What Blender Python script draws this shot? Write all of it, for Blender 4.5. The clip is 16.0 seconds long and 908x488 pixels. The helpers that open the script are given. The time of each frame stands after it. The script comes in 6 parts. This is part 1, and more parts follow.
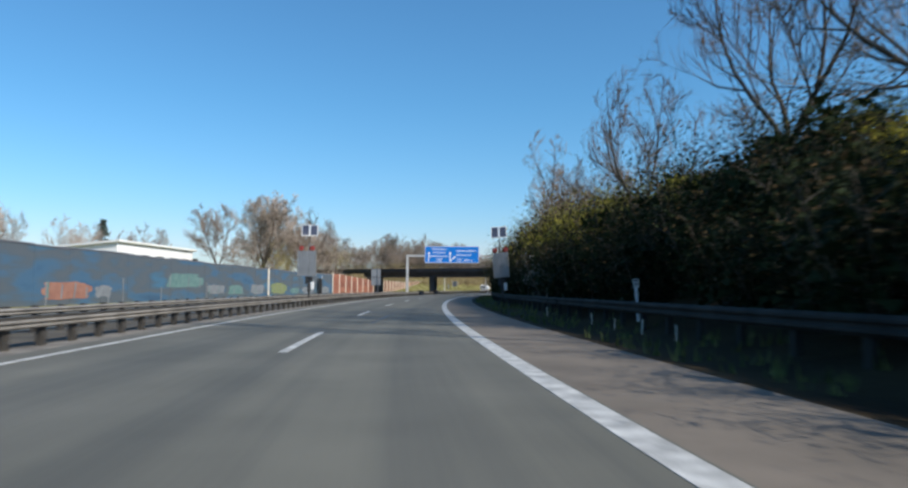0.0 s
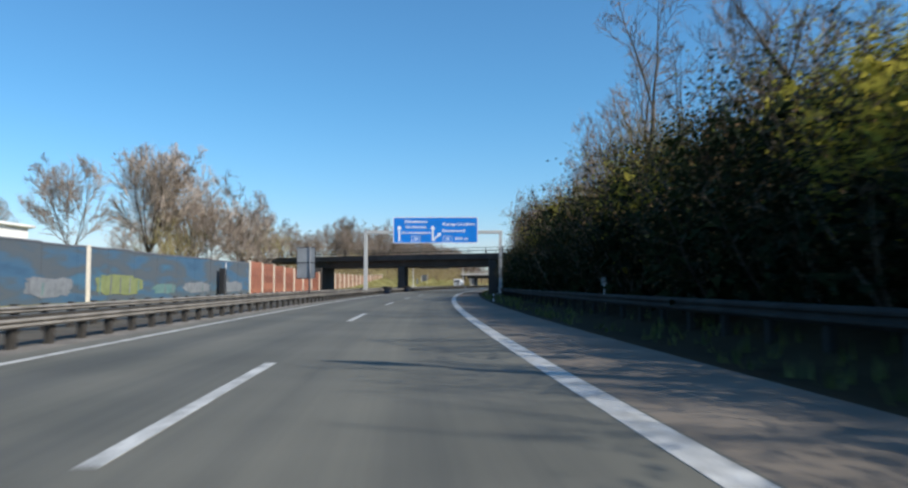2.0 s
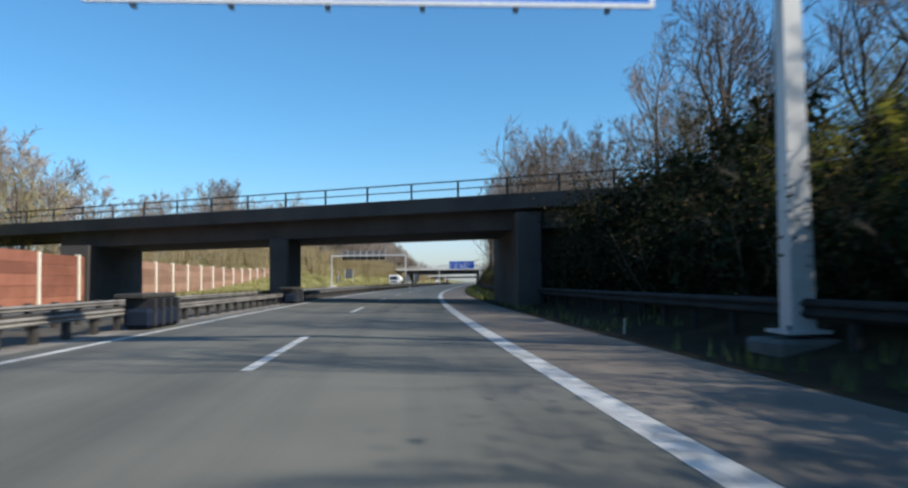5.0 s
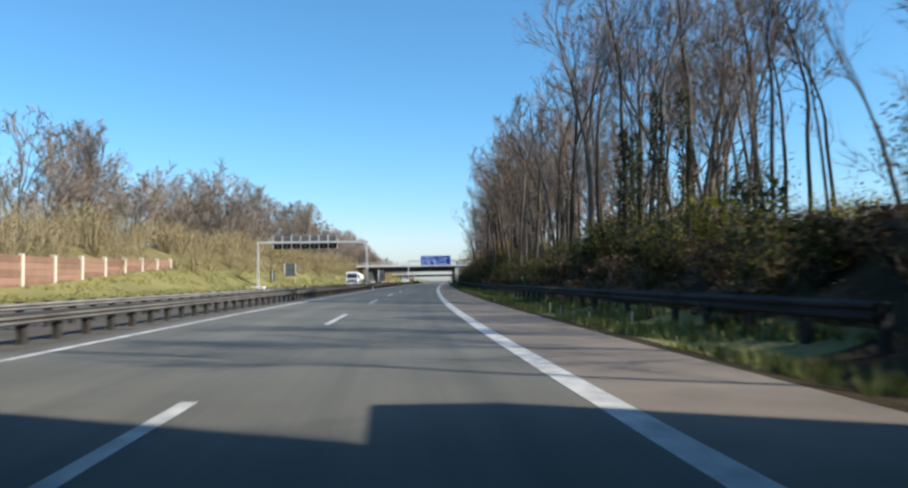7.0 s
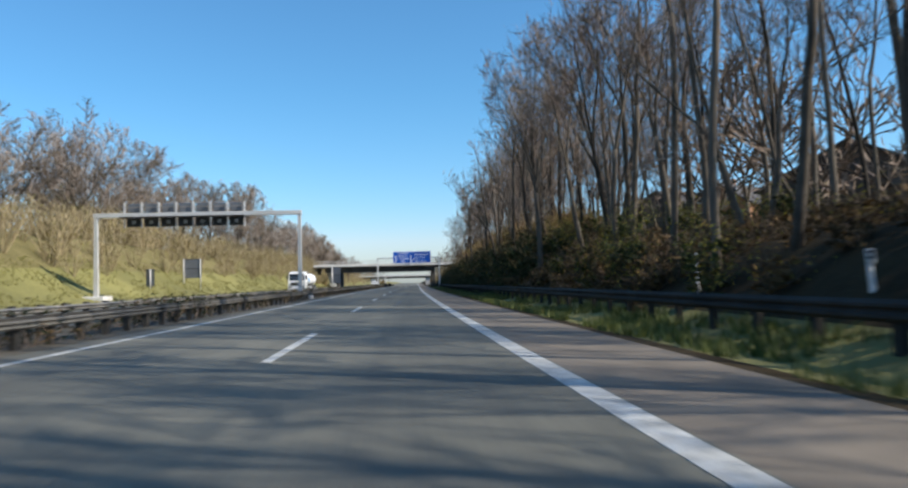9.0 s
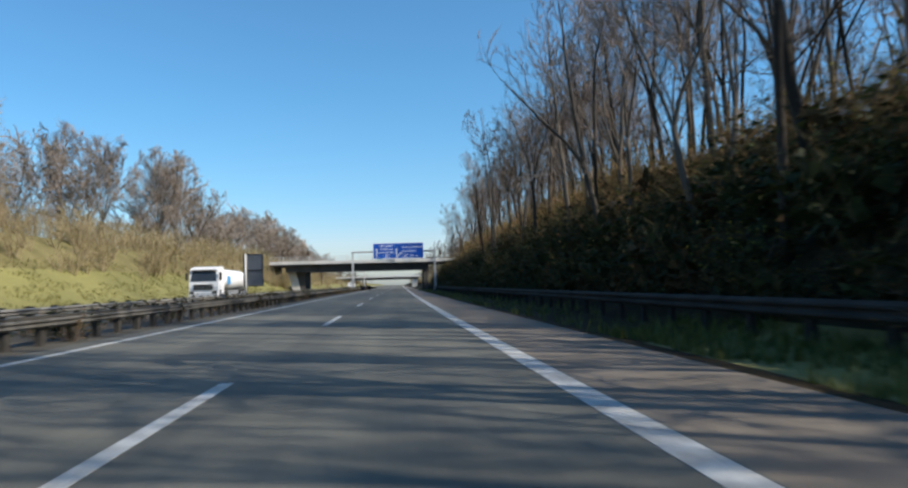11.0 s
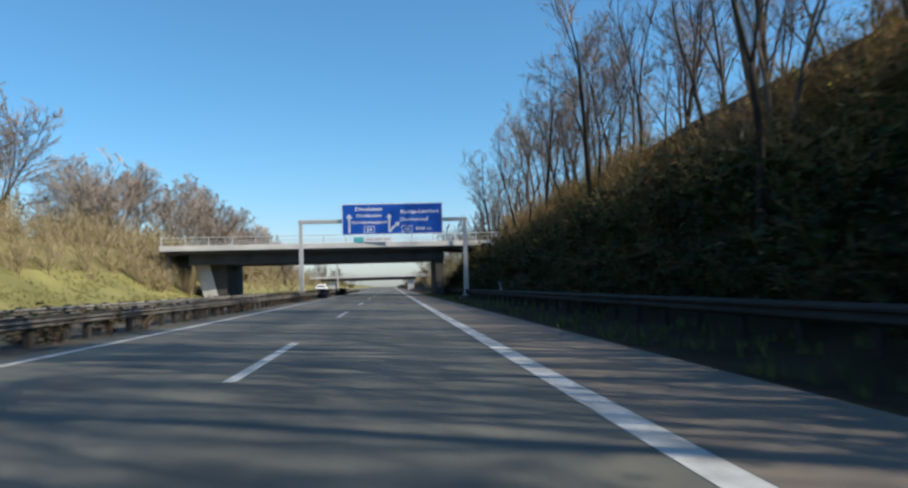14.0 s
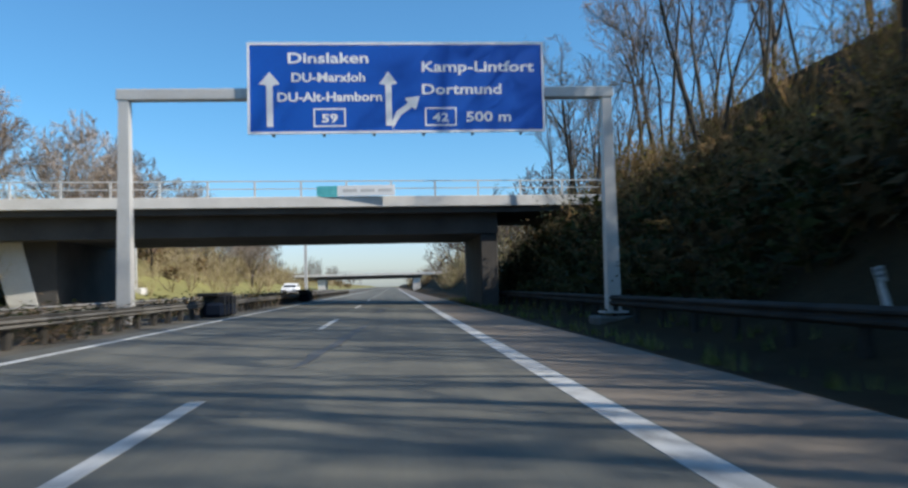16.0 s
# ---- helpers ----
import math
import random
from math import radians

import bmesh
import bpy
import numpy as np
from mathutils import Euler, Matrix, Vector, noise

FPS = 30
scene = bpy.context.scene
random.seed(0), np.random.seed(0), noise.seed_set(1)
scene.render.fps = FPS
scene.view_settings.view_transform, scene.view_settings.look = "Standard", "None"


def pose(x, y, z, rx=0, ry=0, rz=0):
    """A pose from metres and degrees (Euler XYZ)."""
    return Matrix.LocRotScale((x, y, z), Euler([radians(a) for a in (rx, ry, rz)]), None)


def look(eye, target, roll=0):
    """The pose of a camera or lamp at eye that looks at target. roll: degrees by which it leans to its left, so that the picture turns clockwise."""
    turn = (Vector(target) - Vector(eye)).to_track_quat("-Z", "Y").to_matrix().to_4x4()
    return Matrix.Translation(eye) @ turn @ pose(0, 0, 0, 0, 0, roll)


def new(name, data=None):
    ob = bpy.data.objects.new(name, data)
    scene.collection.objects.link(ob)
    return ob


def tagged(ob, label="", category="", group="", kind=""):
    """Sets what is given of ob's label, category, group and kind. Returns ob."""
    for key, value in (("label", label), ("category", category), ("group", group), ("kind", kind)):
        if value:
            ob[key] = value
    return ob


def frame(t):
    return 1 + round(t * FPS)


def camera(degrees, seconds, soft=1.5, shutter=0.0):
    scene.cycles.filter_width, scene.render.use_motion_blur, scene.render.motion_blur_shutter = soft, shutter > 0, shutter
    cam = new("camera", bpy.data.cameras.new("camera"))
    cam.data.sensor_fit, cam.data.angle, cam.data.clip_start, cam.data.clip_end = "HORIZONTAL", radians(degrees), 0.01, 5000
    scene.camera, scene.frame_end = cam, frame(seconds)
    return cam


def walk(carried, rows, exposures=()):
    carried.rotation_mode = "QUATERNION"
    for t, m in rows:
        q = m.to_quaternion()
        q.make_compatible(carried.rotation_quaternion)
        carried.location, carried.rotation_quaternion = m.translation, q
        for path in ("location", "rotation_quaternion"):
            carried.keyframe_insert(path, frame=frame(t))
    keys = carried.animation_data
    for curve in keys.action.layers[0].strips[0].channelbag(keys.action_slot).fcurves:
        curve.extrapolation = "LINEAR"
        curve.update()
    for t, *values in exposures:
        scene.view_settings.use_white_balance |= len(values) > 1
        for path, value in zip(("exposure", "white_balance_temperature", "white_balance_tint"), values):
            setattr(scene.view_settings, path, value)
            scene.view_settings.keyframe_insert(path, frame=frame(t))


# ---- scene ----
cam = camera(61.0, 16.0, soft=2.4, shutter=0.25)
PATH = [
    (0.0, (0.000, 0.000, 1.078), (0.892, 9.943, 1.667), 0.39),
    (0.5, (0.105, 11.112, 1.078), (1.113, 21.048, 1.593), -0.04),
    (1.0, (0.415, 22.229, 1.078), (1.525, 32.154, 1.593), 0.04),
    (1.5, (0.919, 33.348, 1.078), (2.188, 43.254, 1.599), 0.09),
    (2.0, (1.607, 44.466, 1.078), (2.995, 54.355, 1.604), -0.03),
    (2.5, (2.470, 55.580, 1.078), (4.021, 65.445, 1.608), -0.04),
    (3.0, (3.499, 66.689, 1.078), (5.196, 76.530, 1.608), -0.02),
    (3.5, (4.684, 77.791, 1.078), (6.554, 87.601, 1.597), -0.25),
    (4.0, (6.020, 88.885, 1.078), (8.039, 98.668, 1.550), -0.22),
    (4.5, (7.501, 99.969, 1.078), (9.671, 109.721, 1.524), -0.04),
    (5.0, (9.119, 111.043, 1.078), (11.419, 120.763, 1.567), -0.71),
    (5.5, (10.866, 122.092, 1.078), (13.277, 131.784, 1.562), -0.74),
    (6.0, (12.736, 133.099, 1.078), (15.259, 142.764, 1.557), -0.76),
    (6.5, (14.732, 144.064, 1.078), (17.372, 153.698, 1.551), -0.79),
    (7.0, (16.860, 154.983, 1.078), (19.619, 164.583, 1.546), -0.82),
    (7.5, (19.121, 165.855, 1.078), (22.004, 175.419, 1.541), -0.84),
    (8.0, (21.519, 176.676, 1.078), (24.520, 186.204, 1.538), -0.84),
    (8.5, (24.036, 187.449, 1.078), (27.097, 196.958, 1.534), -0.89),
    (9.0, (26.649, 198.179, 1.078), (29.782, 207.663, 1.563), -1.40),
    (9.5, (29.334, 208.874, 1.078), (32.538, 218.335, 1.568), -1.44),
    (10.0, (32.068, 219.546, 1.078), (35.323, 228.989, 1.572), -1.48),
    (10.5, (34.833, 230.199, 1.078), (38.130, 239.627, 1.577), -1.52),
    (11.0, (37.624, 240.834, 1.078), (40.961, 250.248, 1.582), -1.55),
    (11.5, (40.438, 251.452, 1.078), (43.811, 260.852, 1.587), -1.59),
    (12.0, (43.270, 262.054, 1.078), (46.615, 271.464, 1.577), -1.36),
    (12.5, (46.119, 272.640, 1.078), (49.499, 282.038, 1.579), -1.16),
    (13.0, (48.979, 283.211, 1.078), (52.393, 292.597, 1.586), -1.22),
    (13.5, (51.850, 293.769, 1.078), (55.298, 303.142, 1.594), -1.52),
    (14.0, (54.730, 304.313, 1.078), (58.174, 313.687, 1.600), -1.66),
    (14.5, (57.616, 314.844, 1.078), (61.044, 324.224, 1.599), -1.44),
    (15.0, (60.509, 325.362, 1.078), (63.932, 334.743, 1.611), -1.59),
    (15.5, (63.406, 335.868, 1.078), (66.831, 345.249, 1.585), -1.73),
    (16.0, (66.305, 346.361, 1.078), (69.729, 355.742, 1.602), -1.52),
]
walk(cam, [(t, look(eye, target, roll)) for t, eye, target, roll in PATH], exposures=((0.0, 0.20, 6500, 10), (2.5, 0.27, 6500, 10), (5.0, 0.35, 6500, 10), (7.3, 0.60, 6650, 10), (8.3, 0.58, 6650, 10), (9.2, 0.44, 6600, 10), (11.3, 0.38, 6700, 10), (14.0, 0.38, 6750, 10), (16.0, 0.40, 6550, 10)))

# ---- daylight: clear spring morning, sun on the right and a little behind ----
SUN_AZ, SUN_EL = radians(125.5), radians(36.0)
world = bpy.data.worlds.new("world")
scene.world = world
world.use_nodes = True
sky = world.node_tree.nodes.new("ShaderNodeTexSky")
sky.sky_type, sky.sun_disc = "NISHITA", False
sky.sun_elevation, sky.sun_rotation = SUN_EL, SUN_AZ
sky.air_density, sky.dust_density, sky.ozone_density = 1.0, 0.8, 3.0
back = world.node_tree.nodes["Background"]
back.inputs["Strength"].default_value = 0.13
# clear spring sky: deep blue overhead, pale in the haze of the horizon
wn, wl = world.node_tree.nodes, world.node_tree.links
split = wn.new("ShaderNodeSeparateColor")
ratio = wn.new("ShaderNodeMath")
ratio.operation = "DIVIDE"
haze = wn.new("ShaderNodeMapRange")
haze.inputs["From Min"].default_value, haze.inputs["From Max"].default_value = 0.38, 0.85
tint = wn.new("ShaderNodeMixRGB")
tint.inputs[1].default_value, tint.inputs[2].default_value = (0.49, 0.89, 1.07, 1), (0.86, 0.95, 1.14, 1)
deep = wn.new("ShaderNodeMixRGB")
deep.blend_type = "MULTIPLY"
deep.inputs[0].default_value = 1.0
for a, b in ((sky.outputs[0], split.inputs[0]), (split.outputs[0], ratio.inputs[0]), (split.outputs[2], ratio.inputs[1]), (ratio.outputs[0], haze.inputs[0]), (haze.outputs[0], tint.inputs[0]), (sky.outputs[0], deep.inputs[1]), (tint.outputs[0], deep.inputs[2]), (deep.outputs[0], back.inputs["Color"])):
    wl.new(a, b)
lamp = bpy.data.lights.new("sun", "SUN")
lamp.energy, lamp.angle, lamp.color = 4.6, radians(0.5), (1.0, 0.93, 0.82)
sun = new("sun", lamp)
to_sun = Vector((math.sin(SUN_AZ) * math.cos(SUN_EL), math.cos(SUN_AZ) * math.cos(SUN_EL), math.sin(SUN_EL)))
sun.matrix_world = look(to_sun * 200, (0, 0, 0))

# ---- the line of the road ----
KNOT_S = (-20, 0, 60, 120, 170, 220, 280, 380)
KNOT_K = (-0.001732, -0.001732, -0.001293, -0.001009, -0.001195, -0.000282, -0.000122, 0.0)
S_MIN, S_MAX, DS = -130.0, 1400.0, 0.5
_s = np.arange(S_MIN, S_MAX + DS, DS)
_k = np.interp(_s, KNOT_S, KNOT_K)
_h = np.concatenate([[0], np.cumsum((_k[1:] + _k[:-1]) / 2 * DS)])
_x = np.concatenate([[0], np.cumsum(-np.sin((_h[1:] + _h[:-1]) / 2) * DS)])
_y = np.concatenate([[0], np.cumsum(np.cos((_h[1:] + _h[:-1]) / 2) * DS)])
_i0 = int(round(-S_MIN / DS))
_a = -_h[_i0]
_h = _h + _a
_dx, _dy = _x - _x[_i0], _y - _y[_i0]
_x, _y = _dx * math.cos(_a) - _dy * math.sin(_a), _dx * math.sin(_a) + _dy * math.cos(_a)


def heading(s):
    return float(np.interp(s, _s, _h))


def at(s, d, z=0.0):
    """Place s metres along the road and d metres right of the driven lane's middle."""
    h = heading(s)
    return Vector((float(np.interp(s, _s, _x)) + d * math.cos(h), float(np.interp(s, _s, _y)) + d * math.sin(h), z))


def frame_at(s, d, z=0.0, turn=0.0):
    """Pose whose x points right across the road, y ahead and z up."""
    return Matrix.Translation(at(s, d, z)) @ Matrix.Rotation(heading(s) + radians(turn), 4, "Z")


def crossfall(s):
    return float(np.interp(s, (0, 120, 200, 280, 380), (0.0, -0.008, -0.0154, -0.0216, -0.0284)))


def smooth(a, b, x):
    t = min(max((x - a) / (b - a), 0.0), 1.0)
    return t * t * (3 - 2 * t)


BANK_S = (-130, 0, 60, 140, 160, 172, 235, 262, 300, 345, 400, 425, 520, 1400)
BANK_H = (4.2, 4.2, 4.0, 4.4, 4.6, 2.0, 2.0, 4.2, 6.6, 7.6, 7.4, 6.2, 3.0, 2.0)
LEFT_S = (-130, 150, 172, 215, 260, 400, 430, 600, 1400)
LEFT_H = (0.25, 0.25, 1.4, 4.4, 5.8, 6.2, 5.6, 3.4, 2.0)


def ground_z(s, d):
    """Height of the ground: the two carriageways, the verges and the banks on both sides."""
    z = crossfall(s) * min(max(d, -9.0), 5.0)
    if d > 4.2:
        z -= 0.12 * smooth(4.2, 5.2, d) - 0.25 * smooth(5.4, 7.0, d)
        b = float(np.interp(s, BANK_S, BANK_H))
        z += b * smooth(6.4, 8.5 + b * 1.12, d)
        z += 0.25 * noise.noise((s * 0.11, d * 0.2, 3.0)) * smooth(7, 9, d)
    if d < -19.2:
        b = float(np.interp(s, LEFT_S, LEFT_H))
        z += b * smooth(-19.4, -32.0, d)
        z += 0.1 * noise.noise((s * 0.09, d * 0.15, 9.0)) * smooth(-20.5, -23, d)
    return z


# ---- mesh helpers ----
class Shape:
    """Collects vertices and faces for one mesh."""

    def __init__(self):
        self.v, self.f, self.m = [], [], []

    def add(self, verts, faces, mat=0):
        n = len(self.v)
        self.v.extend(tuple(p) for p in verts)
        self.f.extend(tuple(i + n for i in face) for face in faces)
        self.m.extend([mat] * len(faces))
        return self

    def box(self, x0, x1, y0, y1, z0, z1, m=None, mat=0, bevel=0.0):
        c = bevel
        if c:
            ring = [(x0 + c, y0), (x1 - c, y0), (x1, y0 + c), (x1, y1 - c), (x1 - c, y1), (x0 + c, y1), (x0, y1 - c), (x0, y0 + c)]
            inner = [(min(max(x, x0 + c), x1 - c), min(max(y, y0 + c), y1 - c)) for x, y in ring]
            layers = [[(x, y, z0) for x, y in inner], [(x, y, z0 + c) for x, y in ring], [(x, y, z1 - c) for x, y in ring], [(x, y, z1) for x, y in inner]]
            vs = [Vector(p) for layer in layers for p in layer]
            fs = [(k * 8 + i, k * 8 + (i + 1) % 8, k * 8 + 8 + (i + 1) % 8, k * 8 + 8 + i) for k in range(3) for i in range(8)]
            fs += [(7, 6, 5, 4, 3, 2, 1, 0), tuple(range(24, 32))]
        else:
            vs = [Vector((x, y, z)) for z in (z0, z1) for x, y in ((x0, y0), (x1, y0), (x1, y1), (x0, y1))]
            fs = [(3, 2, 1, 0), (4, 5, 6, 7), (0, 1, 5, 4), (1, 2, 6, 5), (2, 3, 7, 6), (3, 0, 4, 7)]
        return self.add([m @ p for p in vs] if m else vs, fs, mat)

    def tube(self, pts, radii, n=6, mat=0, cap=True):
        pts = [Vector(p) for p in pts]
        rings = []
        for i, p in enumerate(pts):
            t = (pts[min(i + 1, len(pts) - 1)] - pts[max(i - 1, 0)]).normalized()
            u = t.cross(Vector((0, 0, 1)) if abs(t.z) < 0.9 else Vector((1, 0, 0))).normalized()
            w = t.cross(u)
            rings.append([p + (u * math.cos(6.2832 * k / n) + w * math.sin(6.2832 * k / n)) * radii[i] for k in range(n)])
        fs = [(i * n + k, i * n + (k + 1) % n, i * n + n + (k + 1) % n, i * n + n + k) for i in range(len(pts) - 1) for k in range(n)]
        if cap:
            fs += [tuple(range(n))[::-1], tuple((len(pts) - 1) * n + k for k in range(n))]
        return self.add([p for r in rings for p in r], fs, mat)

    def sweep(self, profile, stations, mat=0, closed=True, lift=None):
        """A profile of (d, z) drawn along the road; lift(s) gives the base height."""
        n = len(profile)
        vs = [at(s, d, z + (lift(s) if lift else 0.0)) for s in stations for d, z in profile]
        last = n if closed else n - 1
        fs = [(i * n + k, i * n + (k + 1) % n, i * n + n + (k + 1) % n, i * n + n + k) for i in range(len(stations) - 1) for k in range(last)]
        if closed:
            fs += [tuple(range(n))[::-1], tuple((len(stations) - 1) * n + k for k in range(n))]
        return self.add(vs, fs, mat)

    def mesh(self, name, mats, shade=False):
        me = bpy.data.meshes.new(name)
        me.from_pydata(self.v, [], self.f)
        for mt in mats if isinstance(mats, (list, tuple)) else [mats]:
            me.materials.append(mt)
        me.polygons.foreach_set("material_index", self.m)
        if shade:
            me.polygons.foreach_set("use_smooth", [True] * len(me.polygons))
        me.update()
        return me


def part(name, shape, material, parent=None, label="", shade=False, m=None):
    """Links a shape (or a ready mesh) as one object, under a thing if given."""
    me = shape if isinstance(shape, bpy.types.Mesh) else shape.mesh(name, material, shade)
    ob = new(name, me)
    if parent:
        ob.parent = parent
    if m is not None:
        ob.matrix_basis = m
    return tagged(ob, label)


def thing(name, m, label, category, group="", kind=""):
    """An empty at a thing's base, which carries its parts."""
    ob = new(name)
    ob.empty_display_size = 0.2
    ob.matrix_basis = m
    return tagged(ob, label, category, group, kind)


def steps(a, b, step):
    n = max(1, int(round((b - a) / step)))
    return [a + (b - a) * i / n for i in range(n + 1)]


# ---- materials ----
def material(name, low, high, scale=2.0, fine=40.0, rough=(0.6, 0.85), metal=0.0, bump=0.15, dist=0.01, per_object=0.0, per_island=0.0, coat=None, translucent=0.0, specular=0.5):
    mt = bpy.data.materials.new(name)
    mt.use_nodes = True
    nt = mt.node_tree
    bsdf = nt.nodes["Principled BSDF"]
    tc = nt.nodes.new("ShaderNodeTexCoord")

    def noise_node(sc, detail):
        n = nt.nodes.new("ShaderNodeTexNoise")
        n.inputs["Scale"].default_value, n.inputs["Detail"].default_value = sc, detail
        nt.links.new(tc.outputs["Object"], n.inputs["Vector"])
        return n.outputs["Fac"]

    def maths(op, a, b):
        n = nt.nodes.new("ShaderNodeMath")
        n.operation = op
        for i, v in enumerate((a, b)):
            if isinstance(v, (int, float)):
                n.inputs[i].default_value = v
            else:
                nt.links.new(v, n.inputs[i])
        return n.outputs[0]

    big, small = noise_node(scale, 5), noise_node(fine, 3)
    fac = maths("ADD", maths("MULTIPLY", big, 0.65), maths("MULTIPLY", small, 0.35))
    if per_object:
        info = nt.nodes.new("ShaderNodeObjectInfo")
        fac = maths("ADD", fac, maths("MULTIPLY", maths("SUBTRACT", info.outputs["Random"], 0.5), per_object))
    if per_island:
        geo = nt.nodes.new("ShaderNodeNewGeometry")
        fac = maths("ADD", fac, maths("MULTIPLY", maths("SUBTRACT", geo.outputs["Random Per Island"], 0.5), per_island))
    ramp = nt.nodes.new("ShaderNodeValToRGB")
    ramp.color_ramp.elements[0].position, ramp.color_ramp.elements[1].position = 0.32, 0.68
    ramp.color_ramp.elements[0].color, ramp.color_ramp.elements[1].color = (*low, 1), (*high, 1)
    nt.links.new(fac, ramp.inputs[0])
    nt.links.new(ramp.outputs[0], bsdf.inputs["Base Color"])
    mr = nt.nodes.new("ShaderNodeMapRange")
    mr.inputs["To Min"].default_value, mr.inputs["To Max"].default_value = rough
    nt.links.new(small, mr.inputs["Value"])
    nt.links.new(mr.outputs[0], bsdf.inputs["Roughness"])
    bsdf.inputs["Metallic"].default_value = metal
    bsdf.inputs["Specular IOR Level"].default_value = specular
    if coat:
        bsdf.inputs["Coat Weight"].default_value = coat
    if translucent:
        tr = nt.nodes.new("ShaderNodeBsdfTranslucent")
        mix = nt.nodes.new("ShaderNodeMixShader")
        mix.inputs[0].default_value = translucent
        nt.links.new(ramp.outputs[0], tr.inputs["Color"])
        nt.links.new(bsdf.outputs[0], mix.inputs[1])
        nt.links.new(tr.outputs[0], mix.inputs[2])
        nt.links.new(mix.outputs[0], nt.nodes["Material Output"].inputs["Surface"])
    if bump:
        bp = nt.nodes.new("ShaderNodeBump")
        bp.inputs["Strength"].default_value, bp.inputs["Distance"].default_value = bump, dist
        nt.links.new(fac, bp.inputs["Height"])
        nt.links.new(bp.outputs[0], bsdf.inputs["Normal"])
    return mt


ASPHALT = material("asphalt", (0.088, 0.088, 0.073), (0.145, 0.142, 0.118), 0.35, 60, (0.75, 0.95), bump=0.4, dist=0.004)


def worn_tracks(mt, low, high):
    """Streaks of wear that follow the lanes, over the grain."""
    nt = mt.node_tree
    bsdf = nt.nodes["Principled BSDF"]
    grain = bsdf.inputs["Base Color"].links[0].from_socket
    uv = nt.nodes.new("ShaderNodeUVMap")
    uv.uv_map = "lane"
    mp = nt.nodes.new("ShaderNodeMapping")
    mp.inputs["Scale"].default_value = (0.012, 0.75, 1.0)
    nz = nt.nodes.new("ShaderNodeTexNoise")
    nz.inputs["Scale"].default_value, nz.inputs["Detail"].default_value, nz.inputs["Roughness"].default_value = 1.0, 6, 0.62
    ramp = nt.nodes.new("ShaderNodeValToRGB")
    ramp.color_ramp.elements[0].position, ramp.color_ramp.elements[1].position = 0.36, 0.62
    ramp.color_ramp.elements[0].color, ramp.color_ramp.elements[1].color = (*low, 1), (*high, 1)
    mix = nt.nodes.new("ShaderNodeMixRGB")
    mix.blend_type = "MULTIPLY"
    mix.inputs[0].default_value = 1.0
    for a, b in ((uv.outputs[0], mp.inputs["Vector"]), (mp.outputs[0], nz.inputs["Vector"]), (nz.outputs["Fac"], ramp.inputs[0]), (grain, mix.inputs[1]), (ramp.outputs[0], mix.inputs[2]), (mix.outputs[0], bsdf.inputs["Base Color"])):
        nt.links.new(a, b)
    return mt


worn_tracks(ASPHALT, (0.70, 0.71, 0.73), (1.14, 1.12, 1.08))
SHOULDER = material("worn_asphalt", (0.105, 0.088, 0.069), (0.20, 0.166, 0.13), 0.7, 50, (0.8, 0.95), bump=0.4, dist=0.004)
PAINT = material("road_paint", (0.19, 0.19, 0.18), (0.68, 0.68, 0.65), 3.2, 40, (0.5, 0.75), bump=0.2, dist=0.003)
GRAVEL = material("gravel", (0.10, 0.088, 0.074), (0.27, 0.245, 0.21), 1.2, 55, (0.85, 0.98), bump=0.8, dist=0.03)
ZINC = material("galvanised_steel", (0.15, 0.14, 0.125), (0.33, 0.31, 0.28), 1.2, 25, (0.6, 0.85), metal=0.15, bump=0.12, specular=0.3)
DIRTY_ZINC = material("dirty_galvanised_steel", (0.07, 0.066, 0.058), (0.21, 0.20, 0.18), 0.9, 22, (0.65, 0.9), metal=0.1, bump=0.12, specular=0.25)
DARK_STEEL = material("dark_steel", (0.03, 0.028, 0.025), (0.07, 0.062, 0.052), 3, 30, (0.6, 0.85), metal=0.2, bump=0.15)
POST_GREY = material("painted_grey_steel", (0.48, 0.47, 0.45), (0.62, 0.61, 0.58), 0.8, 20, (0.4, 0.6), metal=0.2, bump=0.05)
CONCRETE = material("pale_concrete", (0.46, 0.445, 0.415), (0.66, 0.64, 0.60), 0.6, 18, (0.8, 0.95), bump=0.25)
# Darker concrete for the sign gantry footings and the bank seat.
FOOT_CONCRETE = material("dark_grey_concrete", (0.08, 0.075, 0.065), (0.17, 0.16, 0.14), 1.5, 18, (0.8, 0.95), bump=0.25)
# Dark concrete; the shade under the bridge decks is put into its colour.
DARK_CONCRETE = material("shade_dark_concrete", (0.035, 0.032, 0.03), (0.085, 0.078, 0.07), 0.5, 16, (0.8, 0.95), bump=0.25)
SIGN_BLUE = material("sign_blue", (0.0, 0.175, 0.62), (0.0, 0.22, 0.74), 0.7, 12, (0.35, 0.5), bump=0.02)
SIGN_WHITE = material("sign_white", (0.78, 0.78, 0.78), (0.88, 0.88, 0.88), 1.0, 15, (0.35, 0.5), bump=0.02)
# Deeper blue for the second direction sign.
SIGN_BLUE_DEEP = material("deep_sign_blue", (0.0, 0.075, 0.42), (0.0, 0.10, 0.52), 0.7, 12, (0.4, 0.55), bump=0.02)
ALU = material("grey_aluminium", (0.22, 0.23, 0.24), (0.33, 0.34, 0.35), 1.2, 25, (0.45, 0.65), metal=0.4, bump=0.08)
